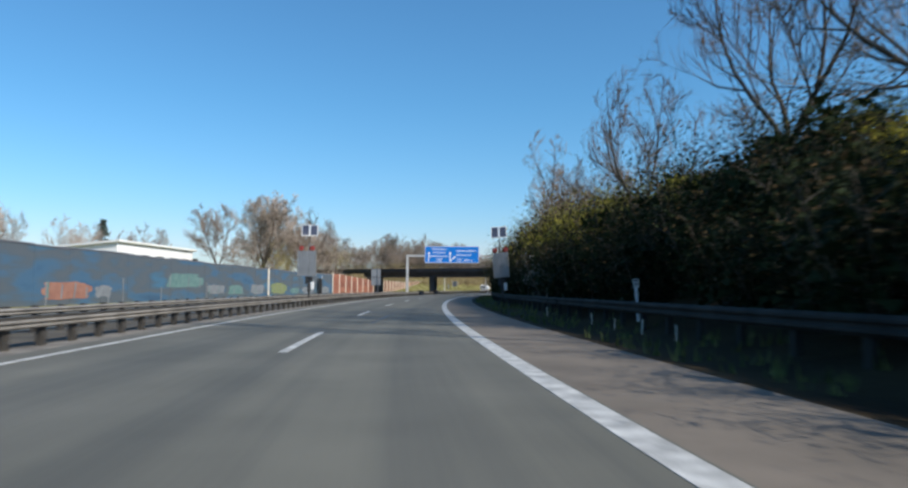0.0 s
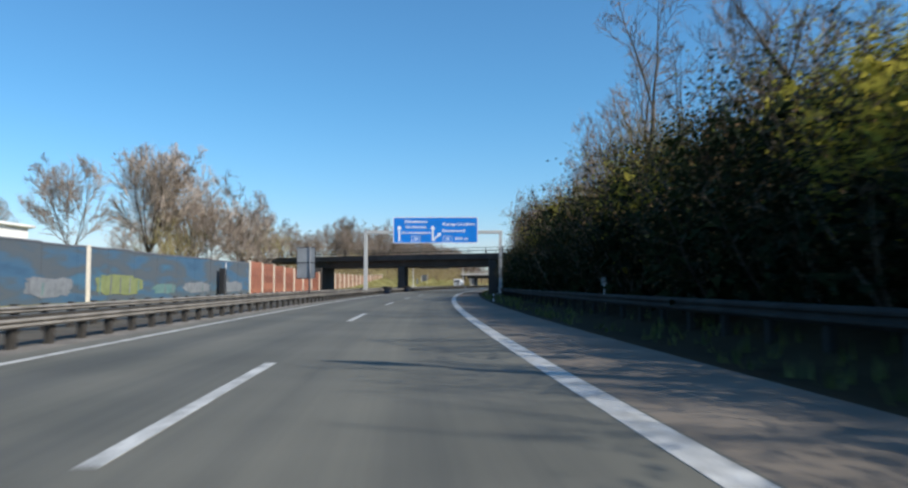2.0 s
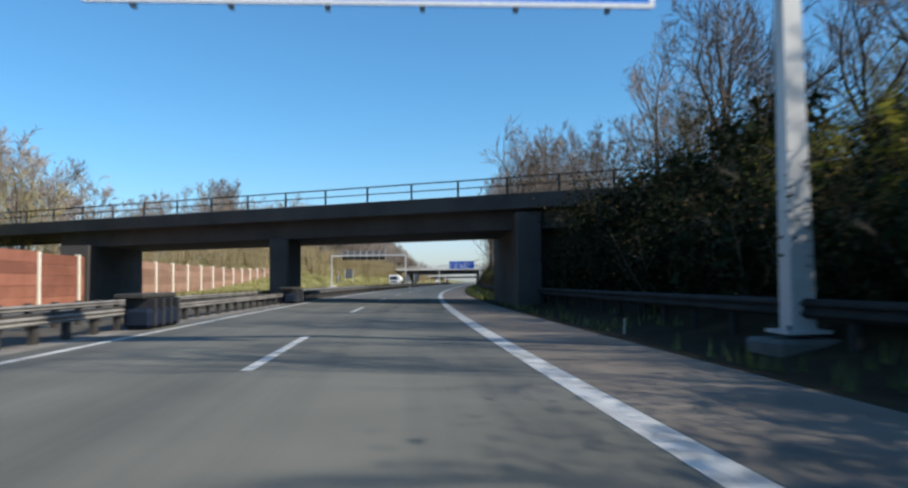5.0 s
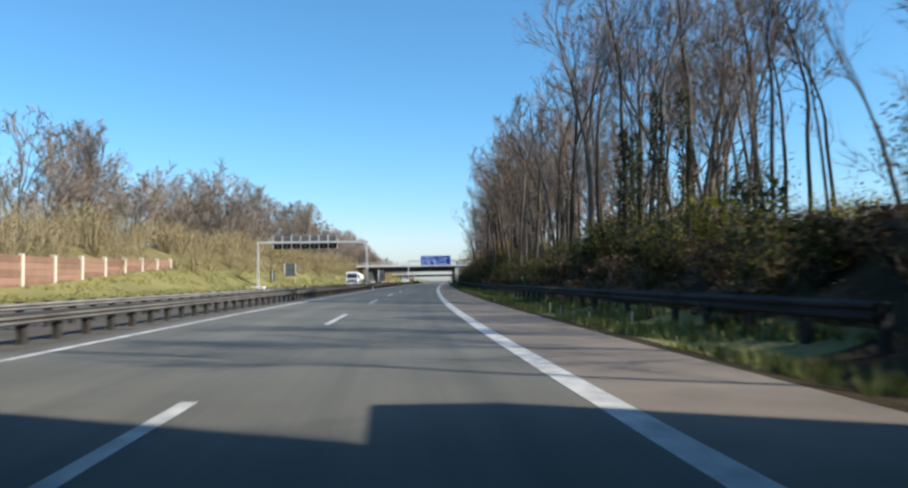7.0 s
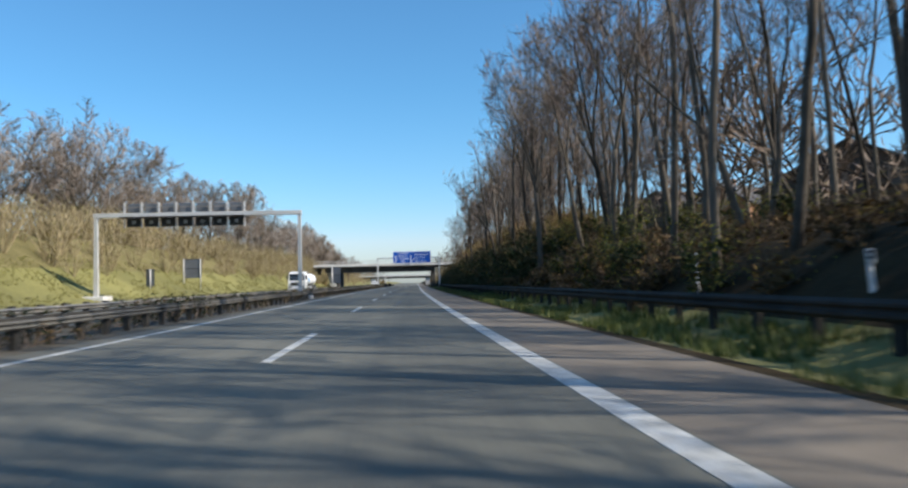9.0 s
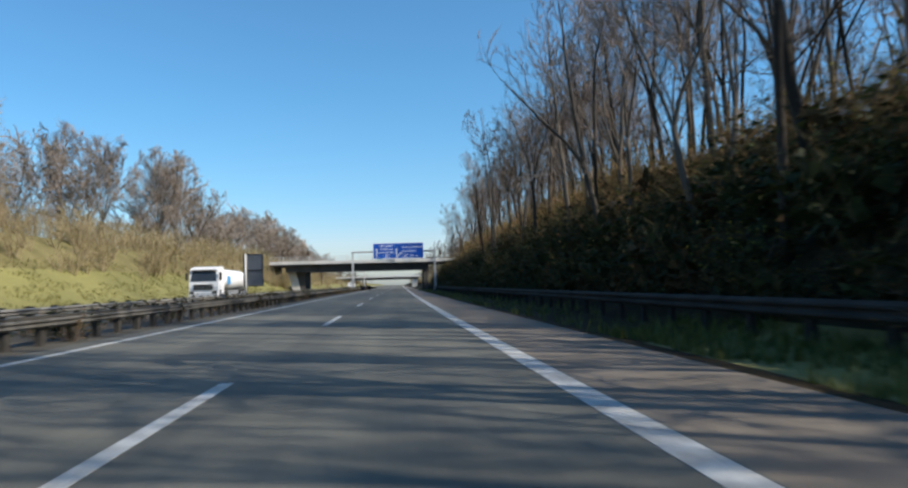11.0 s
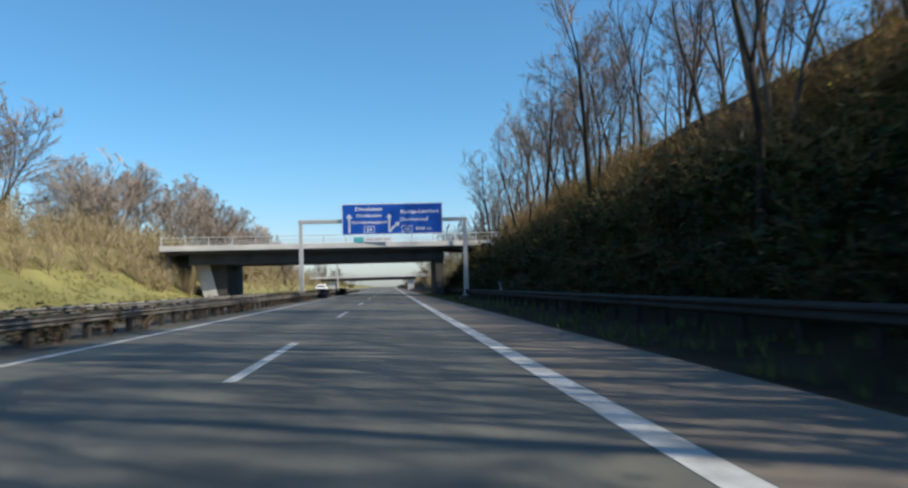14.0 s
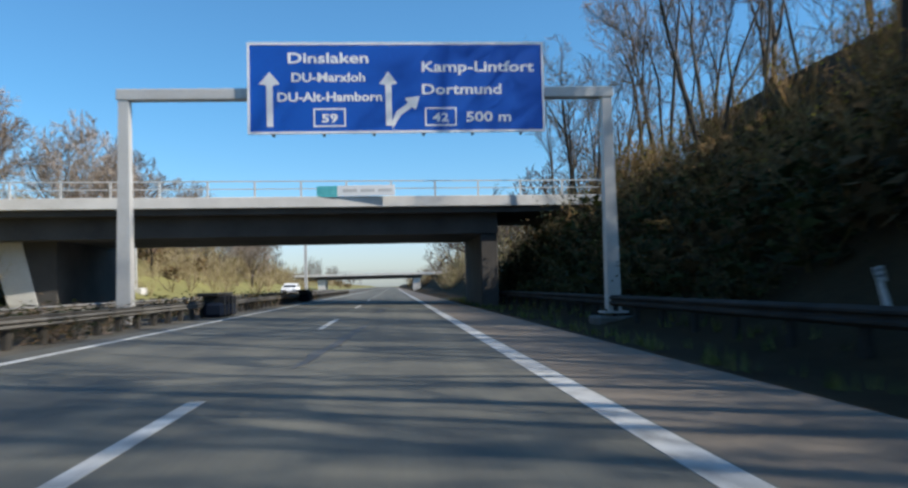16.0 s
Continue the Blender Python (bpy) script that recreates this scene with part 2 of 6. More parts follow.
SIGN_BACK = material("slate_grey_sign_back", (0.10, 0.11, 0.125), (0.17, 0.18, 0.20), 1.0, 20, (0.45, 0.65), metal=0.2, bump=0.06)
SOLAR = material("solar_cells", (0.05, 0.055, 0.08), (0.09, 0.095, 0.13), 3, 30, (0.15, 0.3), bump=0.02, coat=0.4)
WHITE_PAINT = material("white_paint", (0.70, 0.70, 0.69), (0.84, 0.84, 0.83), 0.8, 20, (0.35, 0.55), bump=0.03)
RED_LENS = material("red_lens", (0.22, 0.03, 0.024), (0.36, 0.06, 0.045), 4, 40, (0.2, 0.35), bump=0.05)
BLACK = material("black_plastic", (0.012, 0.012, 0.013), (0.03, 0.03, 0.032), 4, 30, (0.45, 0.7), bump=0.08)
RUBBER = material("tyre_rubber", (0.015, 0.015, 0.015), (0.03, 0.03, 0.03), 5, 40, (0.8, 0.95), bump=0.2)
GLASS = material("dark_glass", (0.02, 0.025, 0.03), (0.04, 0.045, 0.05), 1, 10, (0.04, 0.1), bump=0.0, coat=0.5)
BROWN_WALL = material("weathered_brown_boards", (0.19, 0.105, 0.065), (0.31, 0.18, 0.12), 0.8, 24, (0.75, 0.92), bump=0.35, per_object=0.35)
MEDIAN_GROUND = material("dark_median_ground", (0.035, 0.03, 0.022), (0.115, 0.10, 0.075), 0.9, 40, (0.85, 0.98), bump=0.8, dist=0.03)
RED_WALL = material("red_brown_boards", (0.17, 0.06, 0.036), (0.30, 0.115, 0.07), 0.8, 24, (0.75, 0.92), bump=0.35, per_object=0.35)
CREAM = material("cream_concrete", (0.55, 0.50, 0.40), (0.72, 0.66, 0.55), 1.5, 22, (0.75, 0.9), bump=0.2)
BARK = material("bark", (0.036, 0.030, 0.024), (0.135, 0.112, 0.088), 1.4, 22, (0.85, 0.98), bump=0.6, dist=0.02, per_object=0.5, specular=0.15)
TWIG = material("twigs", (0.115, 0.082, 0.06), (0.285, 0.215, 0.165), 1.0, 15, (0.85, 0.98), bump=0.0, per_object=0.5, specular=0.1)
STRAW_TWIG = material("straw_coloured_brush", (0.20, 0.155, 0.088), (0.41, 0.335, 0.20), 0.3, 8, (0.85, 0.98), bump=0.0, per_island=0.3, specular=0.1)
# Verge barrier steel, its colour darkened to hold the hedge's shade.
SHADED_ZINC = material("shade_dark_steel_rail", (0.022, 0.022, 0.02), (0.055, 0.053, 0.048), 1.0, 20, (0.8, 0.95), metal=0.0, bump=0.1, specular=0.15)
PALE_TWIG = material("pale_twigs", (0.195, 0.156, 0.126), (0.39, 0.318, 0.26), 1.0, 15, (0.85, 0.98), bump=0.0, per_object=0.5, specular=0.1)
BLOSSOM = material("white_blossom", (0.28, 0.27, 0.24), (0.50, 0.49, 0.46), 2, 12, (0.7, 0.9), bump=0.0, translucent=0.3, specular=0.1)
BUD_TWIG = material("budding_twigs", (0.19, 0.155, 0.065), (0.36, 0.30, 0.125), 1.0, 15, (0.85, 0.98), bump=0.0, per_object=0.4)
# Leaf colour taken far below ivy green to carry the hedge's shade.
LEAF_SHADE = material("shade_dark_ivy_leaves", (0.006, 0.012, 0.004), (0.022, 0.034, 0.012), 1.5, 12, (0.7, 0.85), bump=0.0, per_object=0.4, per_island=0.5, translucent=0.12, specular=0.12)
LEAF_IVY = material("ivy_green_leaves", (0.022, 0.03, 0.010), (0.065, 0.08, 0.026), 1.5, 12, (0.6, 0.8), bump=0.0, per_object=0.4, per_island=0.5, translucent=0.2, specular=0.2)
LEAF_SPRING = material("spring_leaves", (0.19, 0.175, 0.026), (0.44, 0.385, 0.066), 1.5, 12, (0.7, 0.85), bump=0.0, per_object=0.3, per_island=0.4, translucent=0.6, specular=0.15)
LEAF_BROWN = material("dry_leaves", (0.055, 0.037, 0.018), (0.165, 0.108, 0.052), 1.5, 12, (0.8, 0.95), bump=0.0, per_object=0.4, per_island=0.6, translucent=0.15, specular=0.1)
GRASS = material("grass_blades", (0.06, 0.085, 0.018), (0.17, 0.19, 0.05), 0.25, 6, (0.6, 0.8), bump=0.0, per_island=0.5, translucent=0.3)
BANK_GRASS = material("pale_bank_grass", (0.115, 0.11, 0.028), (0.275, 0.25, 0.075), 0.25, 6, (0.6, 0.8), bump=0.0, per_island=0.5, translucent=0.3)
EARTH = material("bank_soil_and_grass", (0.11, 0.102, 0.028), (0.25, 0.228, 0.07), 0.12, 3.5, (0.85, 0.98), bump=0.7, dist=0.06)
SHADE_LITTER = material("shade_dark_leaf_litter", (0.018, 0.013, 0.007), (0.055, 0.04, 0.02), 0.5, 7, (0.85, 0.98), bump=0.8, dist=0.06, specular=0.1)
STRAW_FLOOR = material("dry_brush_floor", (0.10, 0.085, 0.035), (0.22, 0.19, 0.085), 0.4, 6, (0.85, 0.98), bump=0.8, dist=0.06, specular=0.1)
RUSTY_TWIG = material("rust_brown_brush", (0.19, 0.118, 0.052), (0.40, 0.255, 0.118), 0.4, 8, (0.85, 0.98), bump=0.0, per_island=0.4, specular=0.1)
ROOF = material("dark_roof_tiles", (0.035, 0.03, 0.03), (0.075, 0.065, 0.06), 1.0, 14, (0.7, 0.9), bump=0.3)
BRICK = material("orange_brick", (0.24, 0.11, 0.055), (0.38, 0.19, 0.095), 1.2, 14, (0.8, 0.95), bump=0.3)
NEEDLES = material("fir_needles", (0.012, 0.025, 0.014), (0.03, 0.05, 0.028), 2, 12, (0.6, 0.8), bump=0.0, per_island=0.5)

# ---- ground, carriageways and markings ----
def lin(a, b, n):
    return [a + (b - a) * i / n for i in range(n + 1)]


def build_ground():
    ds = [-450, -250, -140, -90, -65, -50] + lin(-44, -19, 20) + [-14, -9, -6.3, -3, 0, 3, 4.2] + lin(4.8, 24, 24) + [28, 34, 42, 55, 80, 130, 220, 420]
    ss = steps(-130, 520, 4) + steps(540, 1400, 20)
    sh = Shape()
    sh.v = []
    n = len(ds)
    for s in ss:
        for d in ds:
            under = 0.06 if -19.15 < d < 4.15 else 0.0
            sh.v.append(tuple(at(s, d, ground_z(s, d) - under)))
    sh.f = [(i * n + k, i * n + k + 1, i * n + n + k + 1, i * n + n + k) for i in range(len(ss) - 1) for k in range(n - 1)]
    # The litter's dark colour also covers the verge, standing in for hedge shade.
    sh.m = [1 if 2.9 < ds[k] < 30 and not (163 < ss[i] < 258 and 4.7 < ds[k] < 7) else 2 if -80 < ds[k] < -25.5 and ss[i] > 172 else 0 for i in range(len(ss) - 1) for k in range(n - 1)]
    tagged(part("ground", sh, [EARTH, SHADE_LITTER, STRAW_FLOOR], shade=True), "grassy and earthy banks on both sides of a motorway cutting", "ground", kind="structure")
    far = Shape()
    far.add([(-4500, -4500, -1.2), (4500, -4500, -1.2), (4500, 4500, -1.2), (-4500, 4500, -1.2)], [(0, 1, 2, 3)])
    tagged(part("distant_ground", far, EARTH), "flat open land reaching to the horizon", "ground", kind="structure")


def ribbon(name, d0, d1, s0, s1, z, mat, label, category, thick=0.05, step=4.0, cols=4):
    ss, ds = steps(s0, s1, step), lin(d0, d1, cols)
    sh, n = Shape(), cols + 1
    vs = [at(s, d, ground_z(s, d) + z) for s in ss for d in ds]
    fs = [(i * n + k, i * n + k + 1, i * n + n + k + 1, i * n + n + k) for i in range(len(ss) - 1) for k in range(cols)]
    sh.add(vs, fs)
    for k, flip in ((0, False), (cols, True)):
        top = [at(s, ds[k], ground_z(s, ds[k]) + z) for s in ss]
        low = [p - Vector((0, 0, thick)) for p in top]
        m = len(ss)
        faces = [(i, i + 1, m + i + 1, m + i) for i in range(m - 1)]
        sh.add(top + low, faces if not flip else [f[::-1] for f in faces])
    ob = part(name, sh, mat)
    lane = ob.data.uv_layers.new(name="lane")
    place = [(s, d) for s in ss for d in ds]
    rest = [(s, ds[k]) for k in (0, cols) for _ in (0, 1) for s in ss]
    place += rest
    for lp in ob.data.loops:
        lane.data[lp.index].uv = place[lp.vertex_index]
    return tagged(ob, label, category, kind="structure")


build_ground()
ribbon("road", -5.95, 2.05, -130, 1400, 0.0, ASPHALT, "grey asphalt carriageway with two lanes and fine wear", "road")
ribbon("hard_shoulder", 2.055, 4.15, -130, 1400, -0.003, SHOULDER, "worn brownish asphalt hard shoulder beside the driven lane", "road", cols=2)
ribbon("oncoming_road", -19.1, -8.9, -130, 1400, 0.0, ASPHALT, "grey asphalt carriageway of the oncoming traffic", "road")
ribbon("median_strip", -6.6, -5.96, -130, 168, -0.01, GRAVEL, "gravelled strip beside the median barrier", "median", cols=2)
# Darker ground behind the near barrier than the gravel before it.
ribbon("median_strip", -8.89, -6.605, -130, 168, -0.012, MEDIAN_GROUND, "dark ground between the two median barriers", "median", cols=2)
ribbon("median_strip", -8.89, -5.96, 168.01, 1400, -0.01, MEDIAN_GROUND, "dark weedy soil between the two carriageways", "median", cols=3)
ribbon("edge_line_wide", 1.71, 2.01, -130, 900, 0.005, PAINT, "broad white edge line of the hard shoulder", "road marking", thick=0.004, cols=1)
ribbon("edge_line_narrow", -5.45, -5.30, -130, 900, 0.005, PAINT, "narrow white edge line along the median", "road marking", thick=0.004, cols=1)
ribbon("oncoming_edge_line", -9.65, -9.5, -130, 900, 0.005, PAINT, "narrow white edge line of the oncoming carriageway", "road marking", thick=0.004, cols=1)
ribbon("oncoming_shoulder_line", -16.9, -16.6, -130, 900, 0.005, PAINT, "broad white shoulder line of the oncoming carriageway", "road marking", thick=0.004, cols=1)
for i in range(-4, 40):
    end = -16.8 + 18 * i
    ob = ribbon("lane_dash", -1.915, -1.765, end - 6, end, 0.006, PAINT, "white lane dash painted on grey asphalt", "road marking", thick=0.004, step=3, cols=1)
    ob["group"] = "lane dashes"
    ob = ribbon("lane_dash", -13.2, -13.05, end - 3, end + 3, 0.006, PAINT, "white lane dash on the oncoming carriageway", "road marking", thick=0.004, step=3, cols=1)
    ob["group"] = "oncoming lane dashes"


TAR = material("tar_seal", (0.045, 0.045, 0.043), (0.085, 0.085, 0.08), 1.2, 25, (0.5, 0.75), bump=0.2, dist=0.003)


def tar_seam(s, d, length, drift, width, seed):
    """A crooked band of dark sealing tar lying on the asphalt."""
    r = random.Random(seed)
    sh, pts = Shape(), []
    n = max(4, int(length / 0.7))
    for i in range(n + 1):
        k = i / n
        x = d + drift * k + r.uniform(-0.05, 0.05)
        w = width * r.uniform(0.6, 1.2) * min(1.0, 6 * k + 0.2, 6 * (1 - k) + 0.2) / 2
        for q in (-w, w):
            pts.append(at(s + length * k, x + q, ground_z(s, x + q) + 0.008))
    m = 2 * (n + 1)
    low = [p - Vector((0, 0, 0.006)) for p in pts]
    fs = [(2 * i, 2 * i + 1, 2 * i + 3, 2 * i + 2) for i in range(n)] + [(2 * i, 2 * i + 2, m + 2 * i + 2, m + 2 * i) for i in range(n)] + [(2 * i + 3, 2 * i + 1, m + 2 * i + 1, m + 2 * i + 3) for i in range(n)]
    sh.add(pts + low, fs)
    ob = part("tar_seam", sh, TAR)
    ob["group"] = "tar seams"
    tagged(ob, "dark crooked band of sealing tar on the asphalt", "road marking", kind="structure")


for k, (s, d, ln, dr, w) in enumerate(((24, -0.9, 9, 0.3, 0.15), (140, -0.6, 12, 0.4, 0.14), (236, -0.4, 10, 0.3, 0.16), (364, -1.3, 11, 0.5, 0.22), (384, -0.7, 9, 0.3, 0.2))):
    tar_seam(s, d, ln, dr, w, k)


# ---- crash barriers ----
W_BEAM = [(0.0, 0.0), (0.035, 0.03), (0.075, 0.06), (0.075, 0.10), (0.02, 0.14), (0.02, 0.17), (0.075, 0.21), (0.075, 0.25), (0.035, 0.28), (0.0, 0.31),
          (-0.004, 0.31), (0.031, 0.278), (0.07, 0.247), (0.07, 0.213), (0.014, 0.173), (0.014, 0.137), (0.07, 0.097), (0.07, 0.063), (0.031, 0.032), (-0.004, 0.0)]


def guardrail(d, side, s0, s1, gap, label, z=0.40, over=0.0, steel=None, post_mat=None, tall=1.0, cap=False):
    """A steel barrier; side is +1 where its beam faces +d."""
    rail = thing("guardrail", frame_at(s0, d, ground_z(s0, d)), label, "guardrail")
    inv = rail.matrix_basis.inverted()
    prof = [(d + side * (0.09 + x), z + h * tall) for x, h in W_BEAM]
    for a in steps(s0, s1, 80)[:-1]:
        b = min(a + (s1 - s0) / max(1, round((s1 - s0) / 80)), s1)
        sh = Shape().sweep(prof if side > 0 else prof[::-1], steps(a, b - 0.01, 4), lift=lambda s: ground_z(s, d))
        sh.v = [tuple(inv @ Vector(p)) for p in sh.v]
        part("beam", sh, steel or ZINC, rail)
        # Added dark strip on the beam, standing in for the dark gap behind it.
        if cap:
            x, h = d + side * 0.05, z + 0.31 * tall
            sh = Shape().sweep([(x - 0.07, h), (x + 0.07, h), (x + 0.07, h + 0.045), (x - 0.07, h + 0.045)], steps(a, b - 0.01, 4), lift=lambda s: ground_z(s, d))
            sh.v = [tuple(inv @ Vector(p)) for p in sh.v]
            part("cap_rail", sh, DARK_STEEL, rail, "added dark strip for the gap between the rails")
    post = Shape()
    top = z + 0.29 * tall + over
    post.box(-0.06, 0.06, -0.09, -0.08, -0.1, top).box(-0.06, 0.06, 0.08, 0.09, -0.1, top).box(-0.055, -0.045, -0.08, 0.08, -0.1, top).box(0.045, 0.055, -0.08, 0.08, -0.1, top)
    post.box(min(0, side * 0.085), max(0, side * 0.085), -0.09, 0.09, z + 0.04, z + 0.26 * tall)
    me = post.mesh("post", post_mat or DARK_STEEL)
    for s in steps(s0, s1, gap):
        part("post", me, None, rail, m=inv @ frame_at(s, d, ground_z(s, d)))
    return rail


def distance_rails():
    for a, b in ((-20, 149.9), (150, 310), (310.1, 466)):
        guardrail(-6.5, 1, a, b, 1.333, "dirty grey crash barrier on dark posts along the weedy median" if a > 0 else "grey galvanised crash barrier on dark posts along the median", z=0.33, tall=0.56, cap=True, steel=DIRTY_ZINC if a > 0 else ZINC)
        guardrail(-8.5, 1, a, b, 1.333, "grey galvanised crash barrier beside the oncoming carriageway", z=0.43, over=0.05, tall=0.5)
    guardrail(6.45, -1, -20, 150, 2.0, "shaded grey crash barrier along the verge under the hedge", z=0.42, steel=SHADED_ZINC, post_mat=SHADED_ZINC)
    guardrail(6.45, -1, 166, 420, 2.0, "shaded grey crash barrier along the wooded verge", z=0.42, steel=SHADED_ZINC, post_mat=SHADED_ZINC)


# ---- gantries with direction signs ----
def letters(text, size, x, z, width=None, bold=0.010):
    """The letters of a line of writing, standing upright in the xz plane."""
    cu = bpy.data.curves.new("writing", "FONT")
    cu.body, cu.size, cu.extrude, cu.offset, cu.align_x = text, size, 0.004, bold, "CENTER"
    cu.resolution_u = 3
    tmp = bpy.data.objects.new("writing", cu)
    scene.collection.objects.link(tmp)
    bpy.context.view_layer.update()
    me = bpy.data.meshes.new_from_object(tmp.evaluated_get(bpy.context.evaluated_depsgraph_get()))
    bpy.data.objects.remove(tmp)
    xs = [v.co.x for v in me.vertices]
    k = width / (max(xs) - min(xs)) if width else 1.0
    me.transform(Matrix.Translation((x, 0, z)) @ Matrix.Rotation(radians(90), 4, "X") @ Matrix.Diagonal((k, 1, 1, 1)))
    bm = bmesh.new()
    bm.from_mesh(me)
    bmesh.ops.remove_doubles(bm, verts=bm.verts, dist=1e-5)
    bm.verts.ensure_lookup_table()
    seen, glyphs = set(), []
    for v in bm.verts:
        if v.index in seen:
            continue
        todo, verts = [v], []
        seen.add(v.index)
        while todo:
            w = todo.pop()
            verts.append(w)
            for e in w.link_edges:
                o = e.other_vert(w)
                if o.index not in seen:
                    seen.add(o.index)
                    todo.append(o)
        lo, hi = min(w.co.x for w in verts), max(w.co.x for w in verts)
        faces = {f for w in verts for f in w.link_faces}
        for g in glyphs:
            if lo < g[1] - 0.01 and hi > g[0] + 0.01:
                g[0], g[1] = min(lo, g[0]), max(hi, g[1])
                g[2] |= faces
                break
        else:
            glyphs.append([lo, hi, faces])
    out = []
    for _, _, faces in glyphs:
        sh = Shape()
        for f in faces:
            sh.add([w.co for w in f.verts], [tuple(range(len(f.verts)))])
        out.append(sh.mesh("letter", SIGN_WHITE))
    bm.free()
    bpy.data.meshes.remove(me)
    return out


def flat_shape(points, y0=-0.008, y1=0.0):
    n = len(points)
    return Shape().add([(x, y0, z) for x, z in points] + [(x, y1, z) for x, z in points],
                       [tuple(range(n)), tuple(range(2 * n - 1, n - 1, -1))] + [(i, n + i, n + (i + 1) % n, (i + 1) % n) for i in range(n)])


def frame_shape(x0, x1, z0, z1, t, y0=-0.008, y1=0.0):
    sh = Shape()
    sh.box(x0, x1, y0, y1, z0, z0 + t).box(x0, x1, y0, y1, z1 - t, z1)
    return sh.box(x0, x0 + t, y0, y1, z0 + t, z1 - t).box(x1 - t, x1, y0, y1, z0 + t, z1 - t)


def gantry_sign(s, d_left, d_right, z_beam, sign, metres, label):
    """A portal over one carriageway, with its big blue sign as a thing of its own."""
    base = min(ground_z(s, d_left), ground_z(s, d_right))
    mid = (d_left + d_right) / 2
    g = thing("sign_gantry", frame_at(s, mid, base), label, "gantry", group="sign gantries")
    half, top = (d_right - d_left) / 2, z_beam - base
    for side in (-1, 1):
        sh = Shape()
        w0, w1 = 0.20, 0.14
        pts = [(-w0, -w0, 0.25), (w0, -w0, 0.25), (w0, w0, 0.25), (-w0, w0, 0.25), (-w1, -w1, top), (w1, -w1, top), (w1, w1, top), (-w1, w1, top)]
        sh.add(pts, [(3, 2, 1, 0), (4, 5, 6, 7), (0, 1, 5, 4), (1, 2, 6, 5), (2, 3, 7, 6), (3, 0, 4, 7)])
        sh.box(-0.36, 0.36, -0.36, 0.36, 0.2, 0.26)
        post = part("post", sh, POST_GREY, g, m=Matrix.Translation((side * half, 0, 0)))
        part("footing", Shape().box(-0.6, 0.6, -0.6, 0.6, -0.5, 0.12, bevel=0.05), FOOT_CONCRETE, post, "dark grey concrete footing")
        for bx in (-0.3, 0.3):
            for by in (-0.3, 0.3):
                part("anchor_bolt", Shape().tube([(bx, by, 0.26), (bx, by, 0.34)], [0.03, 0.03], 6), DARK_STEEL, post)
    beam = part("beam", Shape().box(-half - 0.2, half + 0.2, -0.17, 0.17, top - 0.02, top + 0.30, bevel=0.02), POST_GREY, g)
    for bx in (-half * 0.42, half * 0.42):
        part("flange", Shape().box(bx - 0.05, bx + 0.05, -0.22, 0.22, top - 0.08, top + 0.36, bevel=0.01), ZINC, g)
    x0, x1, z0, z1 = sign
    w, h = x1 - x0, z1 - z0
    face = thing("direction_sign", frame_at(s - 0.30, (x0 + x1) / 2, z0), f"large blue overhead direction sign with white writing, {metres}", "road sign", group="direction signs")
    part("panel", Shape().box(-w / 2, w / 2, 0.0, 0.06, 0, h, bevel=0.01), SIGN_BLUE if s < 200 else SIGN_BLUE_DEEP, face)
    part("border", frame_shape(-w / 2 + 0.0, w / 2 - 0.0, 0.0, h, 0.07, -0.012, 0.0), SIGN_WHITE, face, "white border")
    for k in range(6):
        x = -w / 2 + w * (k + 0.5) / 6
        part("bracket", Shape().box(x - 0.04, x + 0.04, 0.06, 0.14, -0.06, h - 0.1), ALU, face)

    def place(u, v):
        return -w / 2 + u * w, h * (1 - v)

    for text, u, v, size, width in (("Dinslaken", 0.268, 0.225, 0.42, 2.30), ("DU-Marxloh", 0.268, 0.43, 0.36, 2.10), ("DU-Alt-Hamborn", 0.272, 0.645, 0.36, 2.98),
                                    ("Kamp-Lintfort", 0.772, 0.325, 0.42, 3.30), ("Dortmund", 0.716, 0.575, 0.42, 2.32), (f"{metres}", 0.806, 0.88, 0.40, 1.32),
                                    ("59", 0.270, 0.875, 0.34, 0.46), ("42", 0.643, 0.875, 0.34, 0.46)):
        x, z = place(u, v)
        for me in letters(text, size, x, z, width):
            part("letter", me, None, face, m=Matrix.Translation((0, -0.006, 0)))
    for u in (0.270, 0.643):
        x, z = place(u, 0.825)
        part("number_frame", frame_shape(x - 0.46, x + 0.46, z - 0.27, z + 0.27, 0.045), SIGN_WHITE, face)
    x, z = place(0.073, 0.92)
    t = h * 0.60
    part("arrow", flat_shape([(x - 0.09, z), (x + 0.09, z), (x + 0.09, z + t - 0.40), (x + 0.30, z + t - 0.36), (x, z + t), (x - 0.30, z + t - 0.36), (x - 0.09, z + t - 0.40)]), SIGN_WHITE, face)
    x, z = place(0.468, 0.92)
    part("arrow", flat_shape([(x - 0.09, z), (x + 0.09, z), (x + 0.09, z + t - 0.40), (x + 0.26, z + t - 0.36), (x, z + t), (x - 0.26, z + t - 0.36), (x - 0.09, z + t - 0.40)]), SIGN_WHITE, face)
    part("arrow_branch", flat_shape([(x + 0.09, z + 0.15), (x + 0.22, z + 0.42), (x + 0.55, z + 0.66), (x + 0.46, z + 0.80), (x + 0.90, z + 0.86), (x + 0.78, z + 0.46), (x + 0.66, z + 0.53), (x + 0.34, z + 0.30), (x + 0.09, z - 0.1)], -0.009, 0.0), SIGN_WHITE, face)


